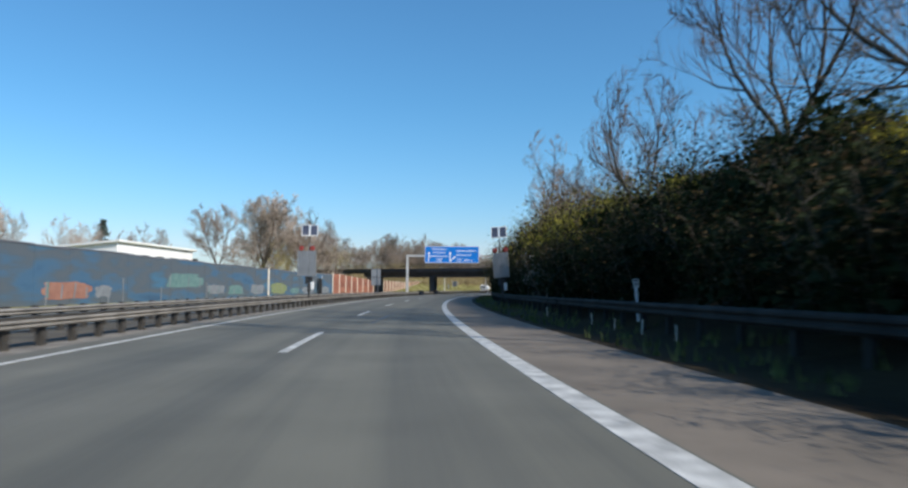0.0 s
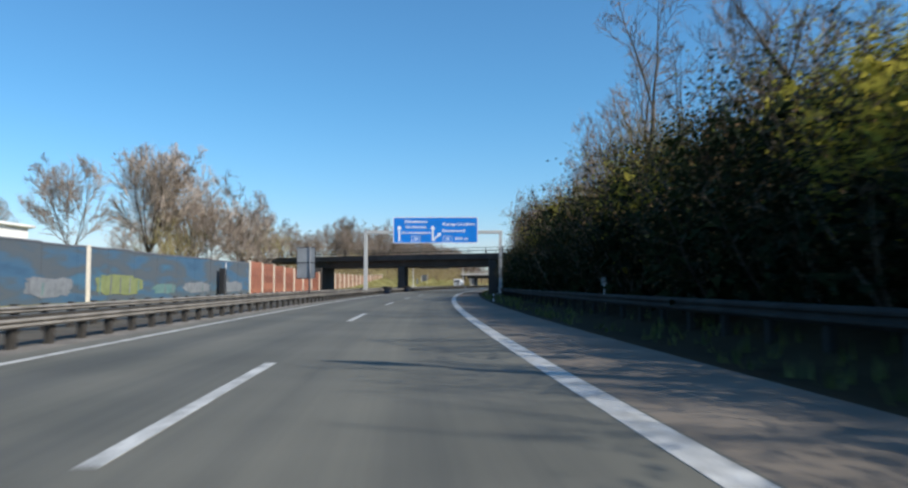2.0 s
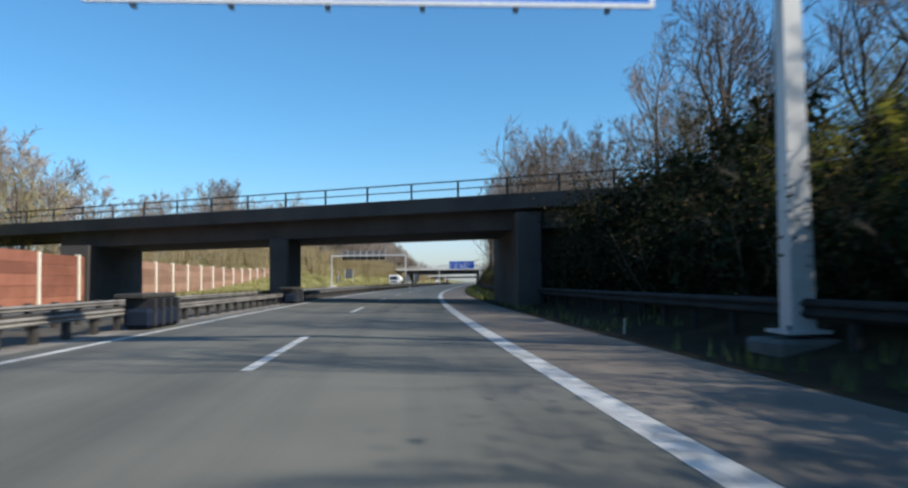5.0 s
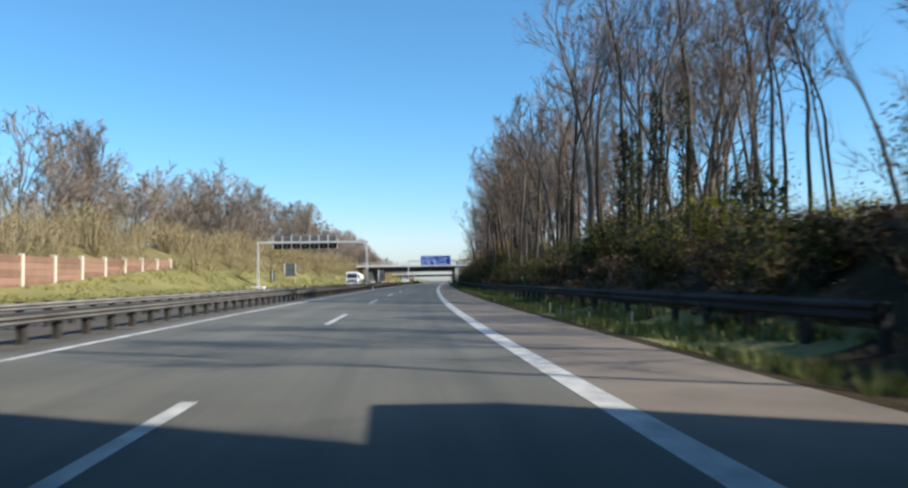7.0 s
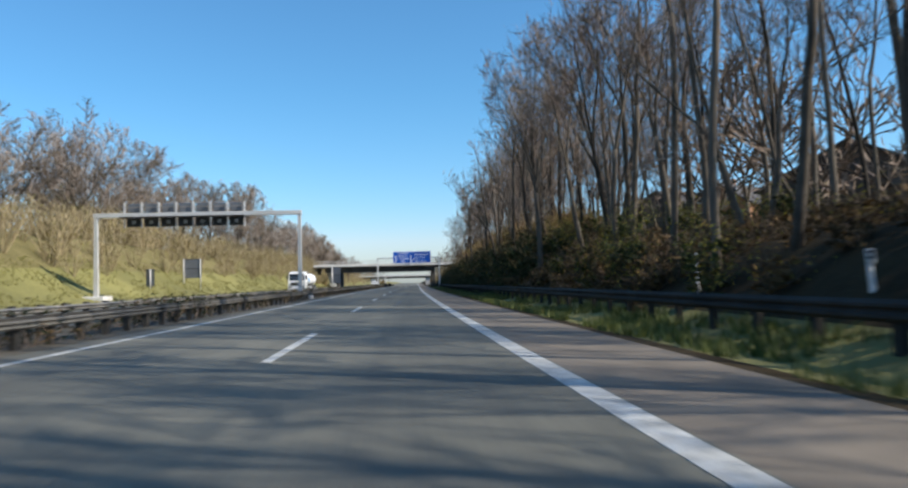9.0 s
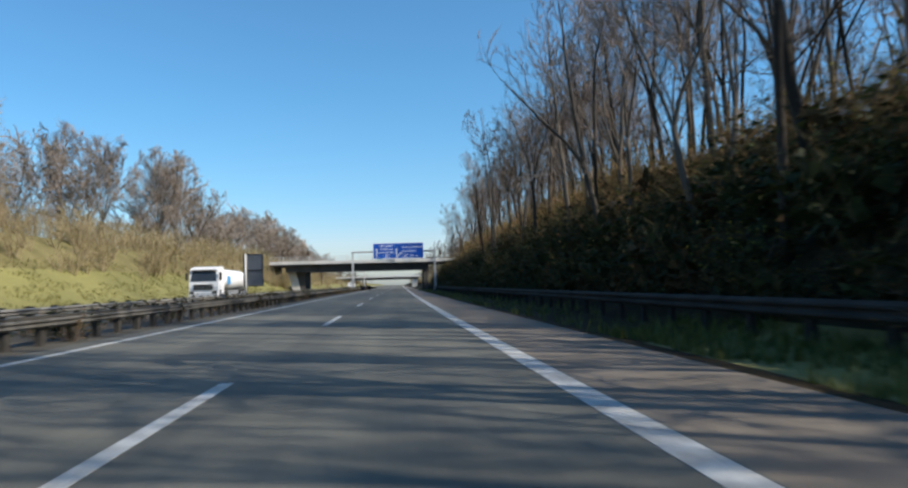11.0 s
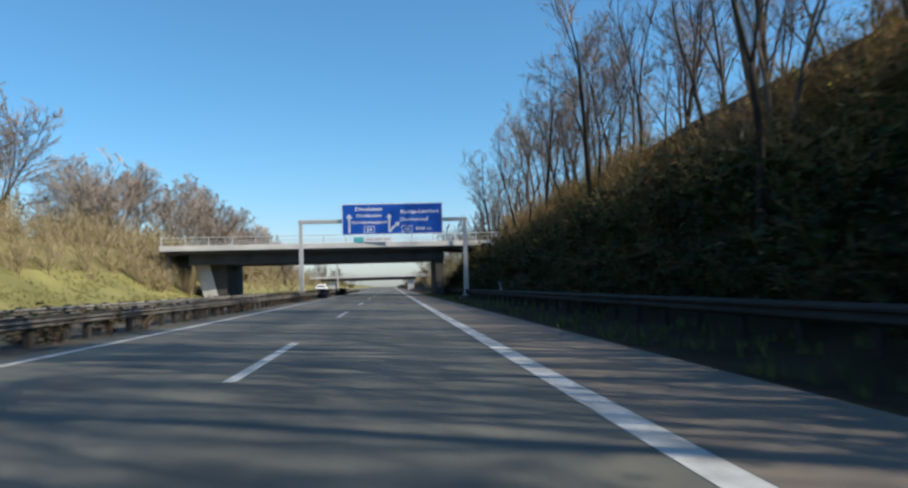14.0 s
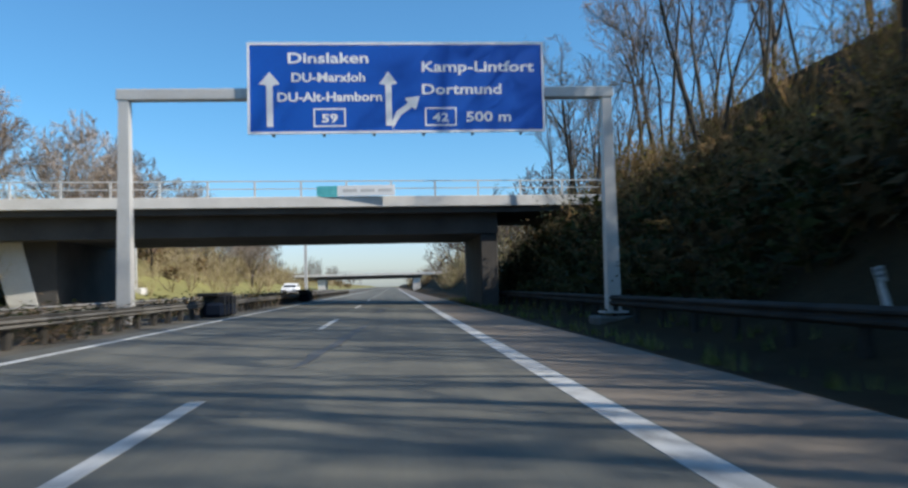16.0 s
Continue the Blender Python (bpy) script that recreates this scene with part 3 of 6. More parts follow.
def matrix_gantry(s, d_left, d_right, z_beam, x0, x1, count, label):
    """A portal over the oncoming carriageway, its display boxes seen from behind."""
    base = ground_z(s, d_right)
    mid = (d_left + d_right) / 2
    g = thing("display_gantry", frame_at(s, mid, base), label, "gantry", group="display gantries")
    half, top = (d_right - d_left) / 2, z_beam - base
    for side in (-1, 1):
        foot = ground_z(s, mid + side * half) - base
        sh = Shape()
        w0, w1 = 0.14, 0.11
        sh.add([(-w0, -w0, foot + 0.2), (w0, -w0, foot + 0.2), (w0, w0, foot + 0.2), (-w0, w0, foot + 0.2), (-w1, -w1, top), (w1, -w1, top), (w1, w1, top), (-w1, w1, top)],
               [(3, 2, 1, 0), (4, 5, 6, 7), (0, 1, 5, 4), (1, 2, 6, 5), (2, 3, 7, 6), (3, 0, 4, 7)])
        post = part("post", sh, POST_GREY, g, m=Matrix.Translation((side * half, 0, 0)))
        part("footing", Shape().box(-0.8, 0.8, -0.8, 0.8, foot - 0.5, foot + 0.25, bevel=0.06), CONCRETE, post, "pale concrete footing")
    part("beam", Shape().box(-half - 0.15, half + 0.15, -0.15, 0.15, top, top + 0.3, bevel=0.02), POST_GREY, g)
    if count:
        a, b = x0 - mid, x1 - mid
        part("walkway", Shape().box(a - 0.1, b + 0.1, -0.75, -0.16, top - 0.06, top, bevel=0.01), DARK_STEEL, g, "dark grating walkway")
        for k in range(count):
            c0, c1 = a + (b - a) * k / count, a + (b - a) * (k + 1) / count
            box = part("display_box", Shape().box(c0 + 0.09, c1 - 0.09, 0.16, 0.44, top - 0.62, top - 0.03, bevel=0.03), BLACK, g, "dark rear of a lane display")
            part("cable_box", Shape().box((c0 + c1) / 2 - 0.12, (c0 + c1) / 2 + 0.12, 0.08, 0.16, top - 0.45, top - 0.2, bevel=0.02), ALU, box)
            part("display_box", Shape().box(c0 + 0.16, c1 - 0.16, 0.16, 0.34, top + 0.36, top + 0.98, bevel=0.03), SIGN_BACK, g, "slate-grey rear of a lane sign")
            part("rung", Shape().box(c0 + 0.05, c1 - 0.05, -0.03, 0.03, top + 0.66, top + 0.72), ZINC, g)
        for k in range(count + 1):
            c = a + (b - a) * k / count
            part("upright", Shape().box(c - 0.045, c + 0.045, -0.05, 0.05, top - 0.72, top + 1.05), POST_GREY, g)


# ---- bridges ----
def bridge(name, s_mid, skew, d0, d1, z_low, z_beam, z_edge, z_top, width, parapet, beam_mat, edge_mat, inset, label, rail_gap=2.6, far=False, ends=(6, 8)):
    """A road bridge over the motorway. skew: metres ahead per metre to the right; z_low girder's foot, z_edge edge beam's foot, z_top its crest."""
    b = thing(name, frame_at(s_mid, 0, 0), label, "bridge", group="bridges")
    shear = Matrix(((1, 0, 0, 0), (skew, 1, 0, 0), (0, 0, 1, 0), (0, 0, 0, 1)))

    def cut(x0, x1, y0, y1, z0, z1, bevel=0.0):
        return Shape().box(x0, x1, y0, y1, z0, z1, shear, bevel=bevel)

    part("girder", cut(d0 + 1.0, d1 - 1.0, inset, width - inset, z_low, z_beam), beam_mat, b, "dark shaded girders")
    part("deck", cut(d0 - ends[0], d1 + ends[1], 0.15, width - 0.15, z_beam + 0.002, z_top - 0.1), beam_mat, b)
    for y in (0.0, width - 0.25):
        edge = part("edge_beam", cut(d0 - ends[0], d1 + ends[1], y - 0.12, y + 0.25, z_edge, z_top, 0.02), edge_mat, b)
        if far and y > 0:
            continue
        xs = steps(d0 - ends[0] + 0.2, d1 + ends[1] - 0.4, rail_gap)
        rail = part("railing", cut(d0 - ends[0], d1 + ends[1], y + 0.03, y + 0.09, parapet - 0.06, parapet, 0.0), DARK_STEEL if name == "dark_road_bridge" else POST_GREY, b)
        for z in ((z_top + parapet) / 2,):
            part("middle_rail", cut(d0 - ends[0], d1 + ends[1], y + 0.04, y + 0.08, z - 0.025, z + 0.025), DARK_STEEL if name == "dark_road_bridge" else POST_GREY, rail)
        for x in xs:
            part("railing_post", cut(x - 0.05, x + 0.05, y + 0.02, y + 0.1, z_top, parapet - 0.06), DARK_STEEL if name == "dark_road_bridge" else POST_GREY, rail)
    return b, shear


def build_bridges():
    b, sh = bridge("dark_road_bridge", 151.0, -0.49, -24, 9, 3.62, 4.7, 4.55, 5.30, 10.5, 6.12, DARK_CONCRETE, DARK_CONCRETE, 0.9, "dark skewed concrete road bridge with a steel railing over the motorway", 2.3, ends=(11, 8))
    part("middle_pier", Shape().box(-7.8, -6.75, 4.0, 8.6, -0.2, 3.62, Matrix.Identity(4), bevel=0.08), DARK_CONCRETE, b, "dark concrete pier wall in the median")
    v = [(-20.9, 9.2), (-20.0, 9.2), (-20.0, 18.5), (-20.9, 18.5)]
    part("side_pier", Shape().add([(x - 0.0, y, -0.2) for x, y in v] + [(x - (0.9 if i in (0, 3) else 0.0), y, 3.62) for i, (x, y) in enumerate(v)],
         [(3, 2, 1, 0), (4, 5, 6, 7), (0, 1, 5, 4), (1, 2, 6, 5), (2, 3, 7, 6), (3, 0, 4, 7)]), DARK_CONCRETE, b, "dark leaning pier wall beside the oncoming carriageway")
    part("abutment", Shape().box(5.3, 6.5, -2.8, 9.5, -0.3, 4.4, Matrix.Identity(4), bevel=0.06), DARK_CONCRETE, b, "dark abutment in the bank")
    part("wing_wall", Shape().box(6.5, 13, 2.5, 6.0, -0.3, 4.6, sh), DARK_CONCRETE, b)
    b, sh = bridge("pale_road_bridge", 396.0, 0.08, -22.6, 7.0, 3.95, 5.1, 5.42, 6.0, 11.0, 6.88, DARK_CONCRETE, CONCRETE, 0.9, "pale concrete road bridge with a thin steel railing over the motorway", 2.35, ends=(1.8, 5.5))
    part("bank_seat", Shape().box(-26.5, -23.6, 0.9, 10.2, -0.5, 5.08, sh, bevel=0.05), FOOT_CONCRETE, b, "dark grey concrete bank seat")
    v = [(-20.6, 0.8), (-18.0, 0.8), (-18.0, 10.2), (-20.6, 10.2)]
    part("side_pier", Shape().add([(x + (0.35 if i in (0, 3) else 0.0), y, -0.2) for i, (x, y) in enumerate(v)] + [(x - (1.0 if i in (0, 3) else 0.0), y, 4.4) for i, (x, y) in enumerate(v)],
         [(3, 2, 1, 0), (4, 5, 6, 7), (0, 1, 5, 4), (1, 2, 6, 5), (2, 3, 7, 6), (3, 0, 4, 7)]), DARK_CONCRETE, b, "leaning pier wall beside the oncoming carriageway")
    # Pale slab before the shade-dark pier, painting its end as sunlit.
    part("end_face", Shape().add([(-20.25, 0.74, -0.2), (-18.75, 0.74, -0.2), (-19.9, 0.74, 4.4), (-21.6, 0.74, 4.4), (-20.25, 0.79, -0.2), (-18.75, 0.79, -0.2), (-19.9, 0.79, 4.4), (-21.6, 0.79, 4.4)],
         [(0, 1, 2, 3), (7, 6, 5, 4), (0, 4, 5, 1), (1, 5, 6, 2), (2, 6, 7, 3), (3, 7, 4, 0)]), CONCRETE, b, "pale slanting slab coloured as the sunlit end of the pier")
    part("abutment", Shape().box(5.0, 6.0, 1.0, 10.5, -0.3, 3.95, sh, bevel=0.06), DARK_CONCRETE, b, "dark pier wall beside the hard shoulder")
    banner = thing("banner", frame_at(395.6, -2.0, 5.95), "white and turquoise cloth banner tied to the bridge railing", "banner")
    part("cloth", Shape().box(-0.9, 2.2, -0.02, 0.0, 0.05, 0.62, bevel=0.005), WHITE_PAINT, banner)
    part("printed_patch", Shape().box(-2.0, -0.9, -0.025, 0.0, 0.0, 0.6, bevel=0.005), TURQUOISE, banner, "turquoise printed end")
    for k in range(3):
        part("text_bar", Shape().box(-0.6 + k * 0.95, 0.15 + k * 0.95, -0.028, -0.021, 0.26, 0.42), POST_GREY, banner)
    bridge("far_road_bridge", 566.0, 0.0, -24, 9, 3.2, 4.2, 4.1, 4.75, 10, 5.45, DARK_CONCRETE, CONCRETE, 0.8, "pale road bridge far ahead over the motorway", 3.0, True)
    fb = bpy.data.objects["far_road_bridge"]
    part("side_pier", Shape().box(-20.5, -18.5, 1, 9, -0.5, 3.2), CONCRETE, fb)
    part("abutment", Shape().box(5.5, 7.5, 1, 9, -0.5, 3.2), CONCRETE, fb)


TURQUOISE = material("turquoise_print", (0.05, 0.35, 0.38), (0.12, 0.50, 0.52), 2.5, 20, (0.5, 0.7), bump=0.02)
distance_rails()
gantry_sign(123.4, -7.45, 6.35, 6.30, (-4.62, 4.05, 5.30, 7.98), "800 m", "grey steel portal gantry carrying a blue sign before the dark bridge")
gantry_sign(376.2, -7.5, 6.45, 6.55, (-4.02, 4.54, 5.48, 8.13), "500 m", "grey steel portal gantry carrying a blue sign before the pale bridge")
matrix_gantry(254.3, -20.9, -7.15, 5.98, -19.0, -10.9, 7, "grey portal gantry with dark lane displays over the oncoming carriageway")
matrix_gantry(424.0, -22.7, -7.8, 5.3, -20, -12, 0, "plain grey portal gantry behind the pale bridge")
build_bridges()

# ---- noise walls along the oncoming carriageway ----
def mural_material():
    mt = material("mural_paint", (0.10, 0.13, 0.16), (0.22, 0.25, 0.28), 0.5, 20, (0.75, 0.92), bump=0.2)
    nt = mt.node_tree
    bsdf = nt.nodes["Principled BSDF"]
    tc = nt.nodes.new("ShaderNodeTexCoord")
    mp = nt.nodes.new("ShaderNodeMapping")
    mp.inputs["Scale"].default_value = (0.16, 0.13, 0.62)
    nz = nt.nodes.new("ShaderNodeTexNoise")
    nz.inputs["Scale"].default_value, nz.inputs["Detail"].default_value = 1.2, 5
    ramp = nt.nodes.new("ShaderNodeValToRGB")
    ramp.color_ramp.interpolation = "B_SPLINE"
    stops = ((0.30, (0.028, 0.07, 0.125)), (0.41, (0.042, 0.115, 0.20)), (0.48, (0.06, 0.082, 0.10)), (0.55, (0.08, 0.094, 0.108)), (0.61, (0.055, 0.077, 0.098)), (0.69, (0.04, 0.13, 0.215)))
    while len(ramp.color_ramp.elements) < len(stops):
        ramp.color_ramp.elements.new(0.5)
    for el, (p, c) in zip(ramp.color_ramp.elements, stops):
        el.position, el.color = p, (*c, 1)
    spot = nt.nodes.new("ShaderNodeNewGeometry")
    nt.links.new(spot.outputs["Position"], mp.inputs["Vector"])
    nt.links.new(mp.outputs[0], nz.inputs["Vector"])
    nt.links.new(nz.outputs["Fac"], ramp.inputs[0])
    nt.links.new(ramp.outputs[0], bsdf.inputs["Base Color"])
    return mt


MURAL = mural_material()
ORANGE = material("orange_spray_paint", (0.20, 0.085, 0.06), (0.31, 0.16, 0.115), 2.0, 14, (0.6, 0.8), bump=0.05)
TEAL = material("teal_spray_paint", (0.06, 0.14, 0.14), (0.14, 0.23, 0.21), 2.0, 14, (0.6, 0.8), bump=0.05)
LIME = material("yellow_green_spray_paint", (0.13, 0.16, 0.06), (0.22, 0.25, 0.11), 2.0, 14, (0.6, 0.8), bump=0.05)
PALE = material("pale_spray_paint", (0.11, 0.125, 0.14), (0.22, 0.235, 0.25), 2.0, 14, (0.6, 0.8), bump=0.05)
rng = random.Random(7)


def blob(x0, x1, z0, z1, seed, n=26):
    r = random.Random(seed)
    cx, cz, w, h = (x0 + x1) / 2, (z0 + z1) / 2, (x1 - x0) / 2, (z1 - z0) / 2
    out = []
    for i in range(n):
        a = 6.2832 * i / n
        k = 0.78 + 0.3 * r.random()
        cs, sn = math.cos(a), math.sin(a)
        out.append((cx + w * k * math.copysign(abs(cs) ** 0.55, cs), cz + h * k * math.copysign(abs(sn) ** 0.55, sn)))
    return out


def mural_wall():
    s0, s1, d = -58.0, 125.9, -20.3
    wall = thing("noise_wall", frame_at(s0, d, 0), "long concrete noise wall with a faded blue and grey mural and graffiti", "noise wall")
    inv = wall.matrix_basis.inverted()
    pitch = (s1 - s0) / 46
    for k in range(46):
        a = s0 + k * pitch
        top = 3.42 + 0.04 * math.sin(k * 1.7)
        b = a + pitch
        pa, pb = at(a + 0.02, d), at(b - 0.02, d)
        h = math.atan2(pb.y - pa.y, pb.x - pa.x)
        m = Matrix.Translation(pa) @ Matrix.Rotation(h, 4, "Z")
        sh = Shape().box(0, (pb - pa).length, -0.08, 0.08, -0.3, top - 0.12, bevel=0.015)
        panel = part("panel", sh, MURAL, wall, m=inv @ m)
        part("coping", Shape().box(0, (pb - pa).length, -0.11, 0.11, top - 0.118, top, bevel=0.02), SIGN_BACK, panel, "dark coping")
    ribs = (43.2, 51.0, 53.2, 60.0, 70.5, 91.2, 112.0)
    for s in ribs:
        w = 0.26 if s == 91.2 else 0.06
        z1 = 3.47 if s == 91.2 else 1.0 + 1.1 * rng.random()
        part("painted_strip", Shape().box(0.08, 0.13, -w, w, 0.0, z1, bevel=0.02), CREAM if s == 91.2 else PALE, wall, "pale upright strip", m=inv @ frame_at(s, d))
    art = ((42.6, 48.8, 0.35, 1.4, ORANGE), (49.0, 51.6, 0.4, 1.2, PALE), (61.0, 69.5, 1.0, 2.3, TEAL), (70.5, 76, 0.5, 1.4, PALE), (76.5, 82, 0.4, 1.35, TEAL), (84, 89.5, 0.4, 1.5, PALE), (92.0, 99.4, 0.4, 1.75, LIME),
           (101, 106, 0.4, 1.2, TEAL), (107, 114, 0.4, 1.3, PALE), (116.5, 124, 0.4, 1.4, PALE), (31, 38, 0.5, 1.9, TEAL), (20, 27, 0.4, 1.6, ORANGE), (3, 12, 0.4, 1.8, TEAL))
    for k, (a, b, z0, z1, mt) in enumerate(art):
        mid = (a + b) / 2
        m = inv @ frame_at(mid, d) @ Matrix.Rotation(radians(90), 4, "Z")
        piece = part("graffiti", flat_shape(blob(-(b - a) / 2, (b - a) / 2, z0, z1, k), -0.104, -0.09), mt, wall, "faded sprayed graffiti", m=m)
        n = int((b - a) / 1.3)
        for i in range(n):
            x = -(b - a) / 2 + (i + 0.5) * (b - a) / n
            lean = 0.2 * rng.random()
            z2, z3 = z0 + 0.2 * rng.random(), z1 - 0.35 * rng.random()
            part("graffiti_bar", flat_shape([(x - 0.13, z2), (x + 0.05, z2), (x + 0.05 + lean, z3), (x - 0.13 + lean, z3)], -0.112, -0.105), (PALE, SIGN_BACK, mt, TEAL)[rng.randrange(4)], piece)


def board_wall(points, top, label, gap=4.72, boards=None):
    """Red-brown boards between cream concrete posts, along a line of (s, d)."""
    s0, d0 = points[0]
    s1, d1 = points[-1]
    n = int((s1 - s0) / gap)
    wall = thing("noise_wall", frame_at(s0, d0, ground_z(s0, d0)), label, "noise wall")
    inv = wall.matrix_basis.inverted()
    post = Shape().box(-0.11, 0.11, -0.13, 0.13, -0.3, 1.0, bevel=0.02)
    for k in range(n + 1):
        s = s0 + k * gap
        d = float(np.interp(s, [p[0] for p in points], [p[1] for p in points]))
        zt = float(np.interp(s, [t[0] for t in top], [t[1] for t in top]))
        g = ground_z(s, d)
        sh = Shape().box(-0.14, 0.14, -0.13, 0.13, -0.3, zt - g + 0.06, bevel=0.02)
        part("post", sh, CREAM, wall, "cream concrete post", m=inv @ frame_at(s, d, g))
        if k == n:
            break
        sb = s + gap
        db = float(np.interp(sb, [p[0] for p in points], [p[1] for p in points]))
        pa, pb = at(s, d, g), at(sb, db, g)
        h = math.atan2(pb.y - pa.y, pb.x - pa.x)
        m = inv @ Matrix.Translation(pa) @ Matrix.Rotation(h, 4, "Z")
        ln, ht = (pb - pa).length, zt - 0.03 - g
        rows = 5
        for r in range(rows):
            z0, z1 = -0.2 + (ht + 0.2) * r / rows, -0.2 + (ht + 0.2) * (r + 1) / rows - 0.012
            part("board", Shape().box(0.15, ln - 0.15, -0.05, 0.05, z0, z1, bevel=0.012), boards or RED_WALL, wall, m=m)


mural_wall()
board_wall([(126.2, -20.3), (164.5, -20.3)], [(126, 3.62), (155, 2.95), (170, 2.95)], "red-brown board noise wall between cream posts, beside the dark bridge")
board_wall([(166.0, -21.0), (238, -26.0)], [(166, 3.0), (205, 3.0), (240, 3.7)], "weathered brown board noise wall half hidden on the grassy bank", boards=BROWN_WALL)


# ---- crest wall on the right bank ----
def crest_wall():
    pts = steps(268, 392, 4)
    wall = thing("noise_wall", frame_at(268, 16.0, ground_z(268, 16)), "dark olive noise wall along the crest of the wooded bank", "noise wall")
    inv = wall.matrix_basis.inverted()
    for a, b in zip(pts[:-1], pts[1:]):
        pa, pb = at(a, 16.2, ground_z(a, 16.2)), at(b, 16.2, ground_z(b, 16.2))
        h = math.atan2(pb.y - pa.y, pb.x - pa.x)
        slope = math.atan2(pb.z - pa.z, (pb - pa).xy.length)
        m = inv @ Matrix.Translation(pa) @ Matrix.Rotation(h, 4, "Z") @ Matrix.Rotation(-slope, 4, "Y")
        part("panel", Shape().box(0.02, (pb - pa).length - 0.02, -0.07, 0.07, -0.6, 1.75, bevel=0.02), OLIVE, wall, m=m)


OLIVE = material("olive_panels", (0.022, 0.022, 0.017), (0.05, 0.048, 0.036), 0.6, 16, (0.7, 0.9), bump=0.2)
crest_wall()


# ---- warning boards on the verge, seen from behind ----
def warning_board(s, d, turn, label, raised=0.0, lean=0.0, off=0.0, half=0.62):
    w = thing("warning_board", frame_at(s, d, ground_z(s, d) + raised, turn) @ Matrix.Rotation(radians(lean), 4, "Y"), label, "warning board", group="solar warning boards")
    part("mast", Shape().tube([(0, 0, -0.1), (0, 0, 4.6)], [0.05, 0.04], 8), DARK_STEEL, w, shade=True)
    for sx in (-1, 1):
        x0, x1 = (0.02, 0.52) if sx > 0 else (-0.52, -0.02)
        tilt = Matrix.Translation((0, 0, 4.92)) @ Matrix.Rotation(radians(-12), 4, "X")
        cells = part("solar_panel", Shape().box(x0 + 0.03, x1 - 0.03, -0.015, 0.015, -0.35, 0.35), SOLAR, w, "slate-blue solar panel", m=tilt)
        part("panel_frame", frame_shape(x0, x1, -0.38, 0.38, 0.035, -0.025, 0.025), WHITE_PAINT, cells, "white frame")
        lampm = Matrix.Translation((sx * 0.36 + off, 0.0, 3.72))
        lamp_ = part("flasher", Shape().tube([(0, -0.07, 0), (0, -0.05, 0), (0, 0.05, 0), (0, 0.07, 0)], [0.11, 0.165, 0.165, 0.11], 16), RED_LENS, w, "round red warning flasher", shade=False, m=lampm)
        part("bracket", Shape().box(-0.025, 0.025, -0.02, 0.02, -0.24, -0.15), DARK_STEEL, lamp_)
        part("lattice", Shape().tube([(sx * 0.09, 0.0, 3.5), (sx * 0.09, 0.0, 4.05)], [0.015, 0.015], 6), ALU, w)
    part("lattice", Shape().box(-0.1, 0.1, -0.015, 0.015, 4.03, 4.06), ALU, w)
    back_ = part("board", Shape().box(off - half, off + half, -0.02, 0.02, 1.88, 3.55, bevel=0.01), ALU, w, "grey ribbed back of the board")
    for k in range(7):
        x = off + (k - 3) * half * 0.306
        part("rib", Shape().box(x - 0.035, x + 0.035, -0.075, -0.021, 1.89, 3.54, bevel=0.012), ALU, back_)
    for x, z0, z1, mt in ((-0.15, 1.35, 1.85, BLACK), (0.12, 1.5, 1.85, BLACK), (0.0, 0.8, 1.4, BLACK), (0.22, 1.0, 1.5, WHITE_PAINT)):
        part("battery_box", Shape().box(x - 0.1, x + 0.1, -0.12, 0.1, z0, z1, bevel=0.02), mt, w)
    for a in range(4):
        part("foot", Shape().tube([(0, 0, 0.6), (0.7 * math.cos(a * 1.5708 + 0.78), 0.7 * math.sin(a * 1.5708 + 0.78), 0.0)], [0.03, 0.03], 6), DARK_STEEL, w)


warning_board(51.3, -7.12, 6, "solar-powered warning board with two red flashers standing in the median", off=-0.17)
warning_board(51.6, 5.82, -12, "solar-powered warning board with two red flashers beside the dark hedge", 0.12, -4, half=0.53)


# ---- sign backs ----
def sign_back(s, d, w, z0, z1, post_x, label, turn=0, posts=1, rear=None, pole=None):
    g = ground_z(s, d)
    t = thing("traffic_sign", frame_at(s, d, g, turn), label, "traffic sign")
    z0, z1 = z0 - g, z1 - g
    p = part("panel", Shape().box(-w / 2, w / 2, 0.05, 0.08, z0, z1, bevel=0.008), rear or SIGN_BACK, t, "slate-grey rear of the sign")
    part("edge", frame_shape(-w / 2 - 0.01, w / 2 + 0.01, z0 - 0.01, z1 + 0.01, 0.035, 0.03, 0.049), BLACK, p)
    part("stiffener", Shape().box(-w / 2, w / 2, 0.02, 0.05, (z0 + z1) / 2 - 0.03, (z0 + z1) / 2 + 0.03), BLACK, p)
    xs = [post_x] if posts == 1 else [-w * 0.45, w * 0.45]
    for x in xs:
        part("post", Shape().tube([(x, 0, -0.3), (x, 0, z1 + 0.02)], [0.06, 0.06], 10), pole or POST_GREY, t, shade=True)


sign_back(97.0, -8.2, 1.25, 1.5, 3.62, 0.25, "slate-grey back of a tall traffic sign in the median", 4, rear=ALU, pole=SIGN_BACK)
sign_back(290.0, -8.15, 1.15, 1.2, 3.06, -0.45, "slate-grey back of a tall traffic sign standing in the median", -6)
sign_back(283, -22.5, 1.9, 2.1, 4.1, 0, "dark back of a traffic sign on two pale posts", 0, 2)
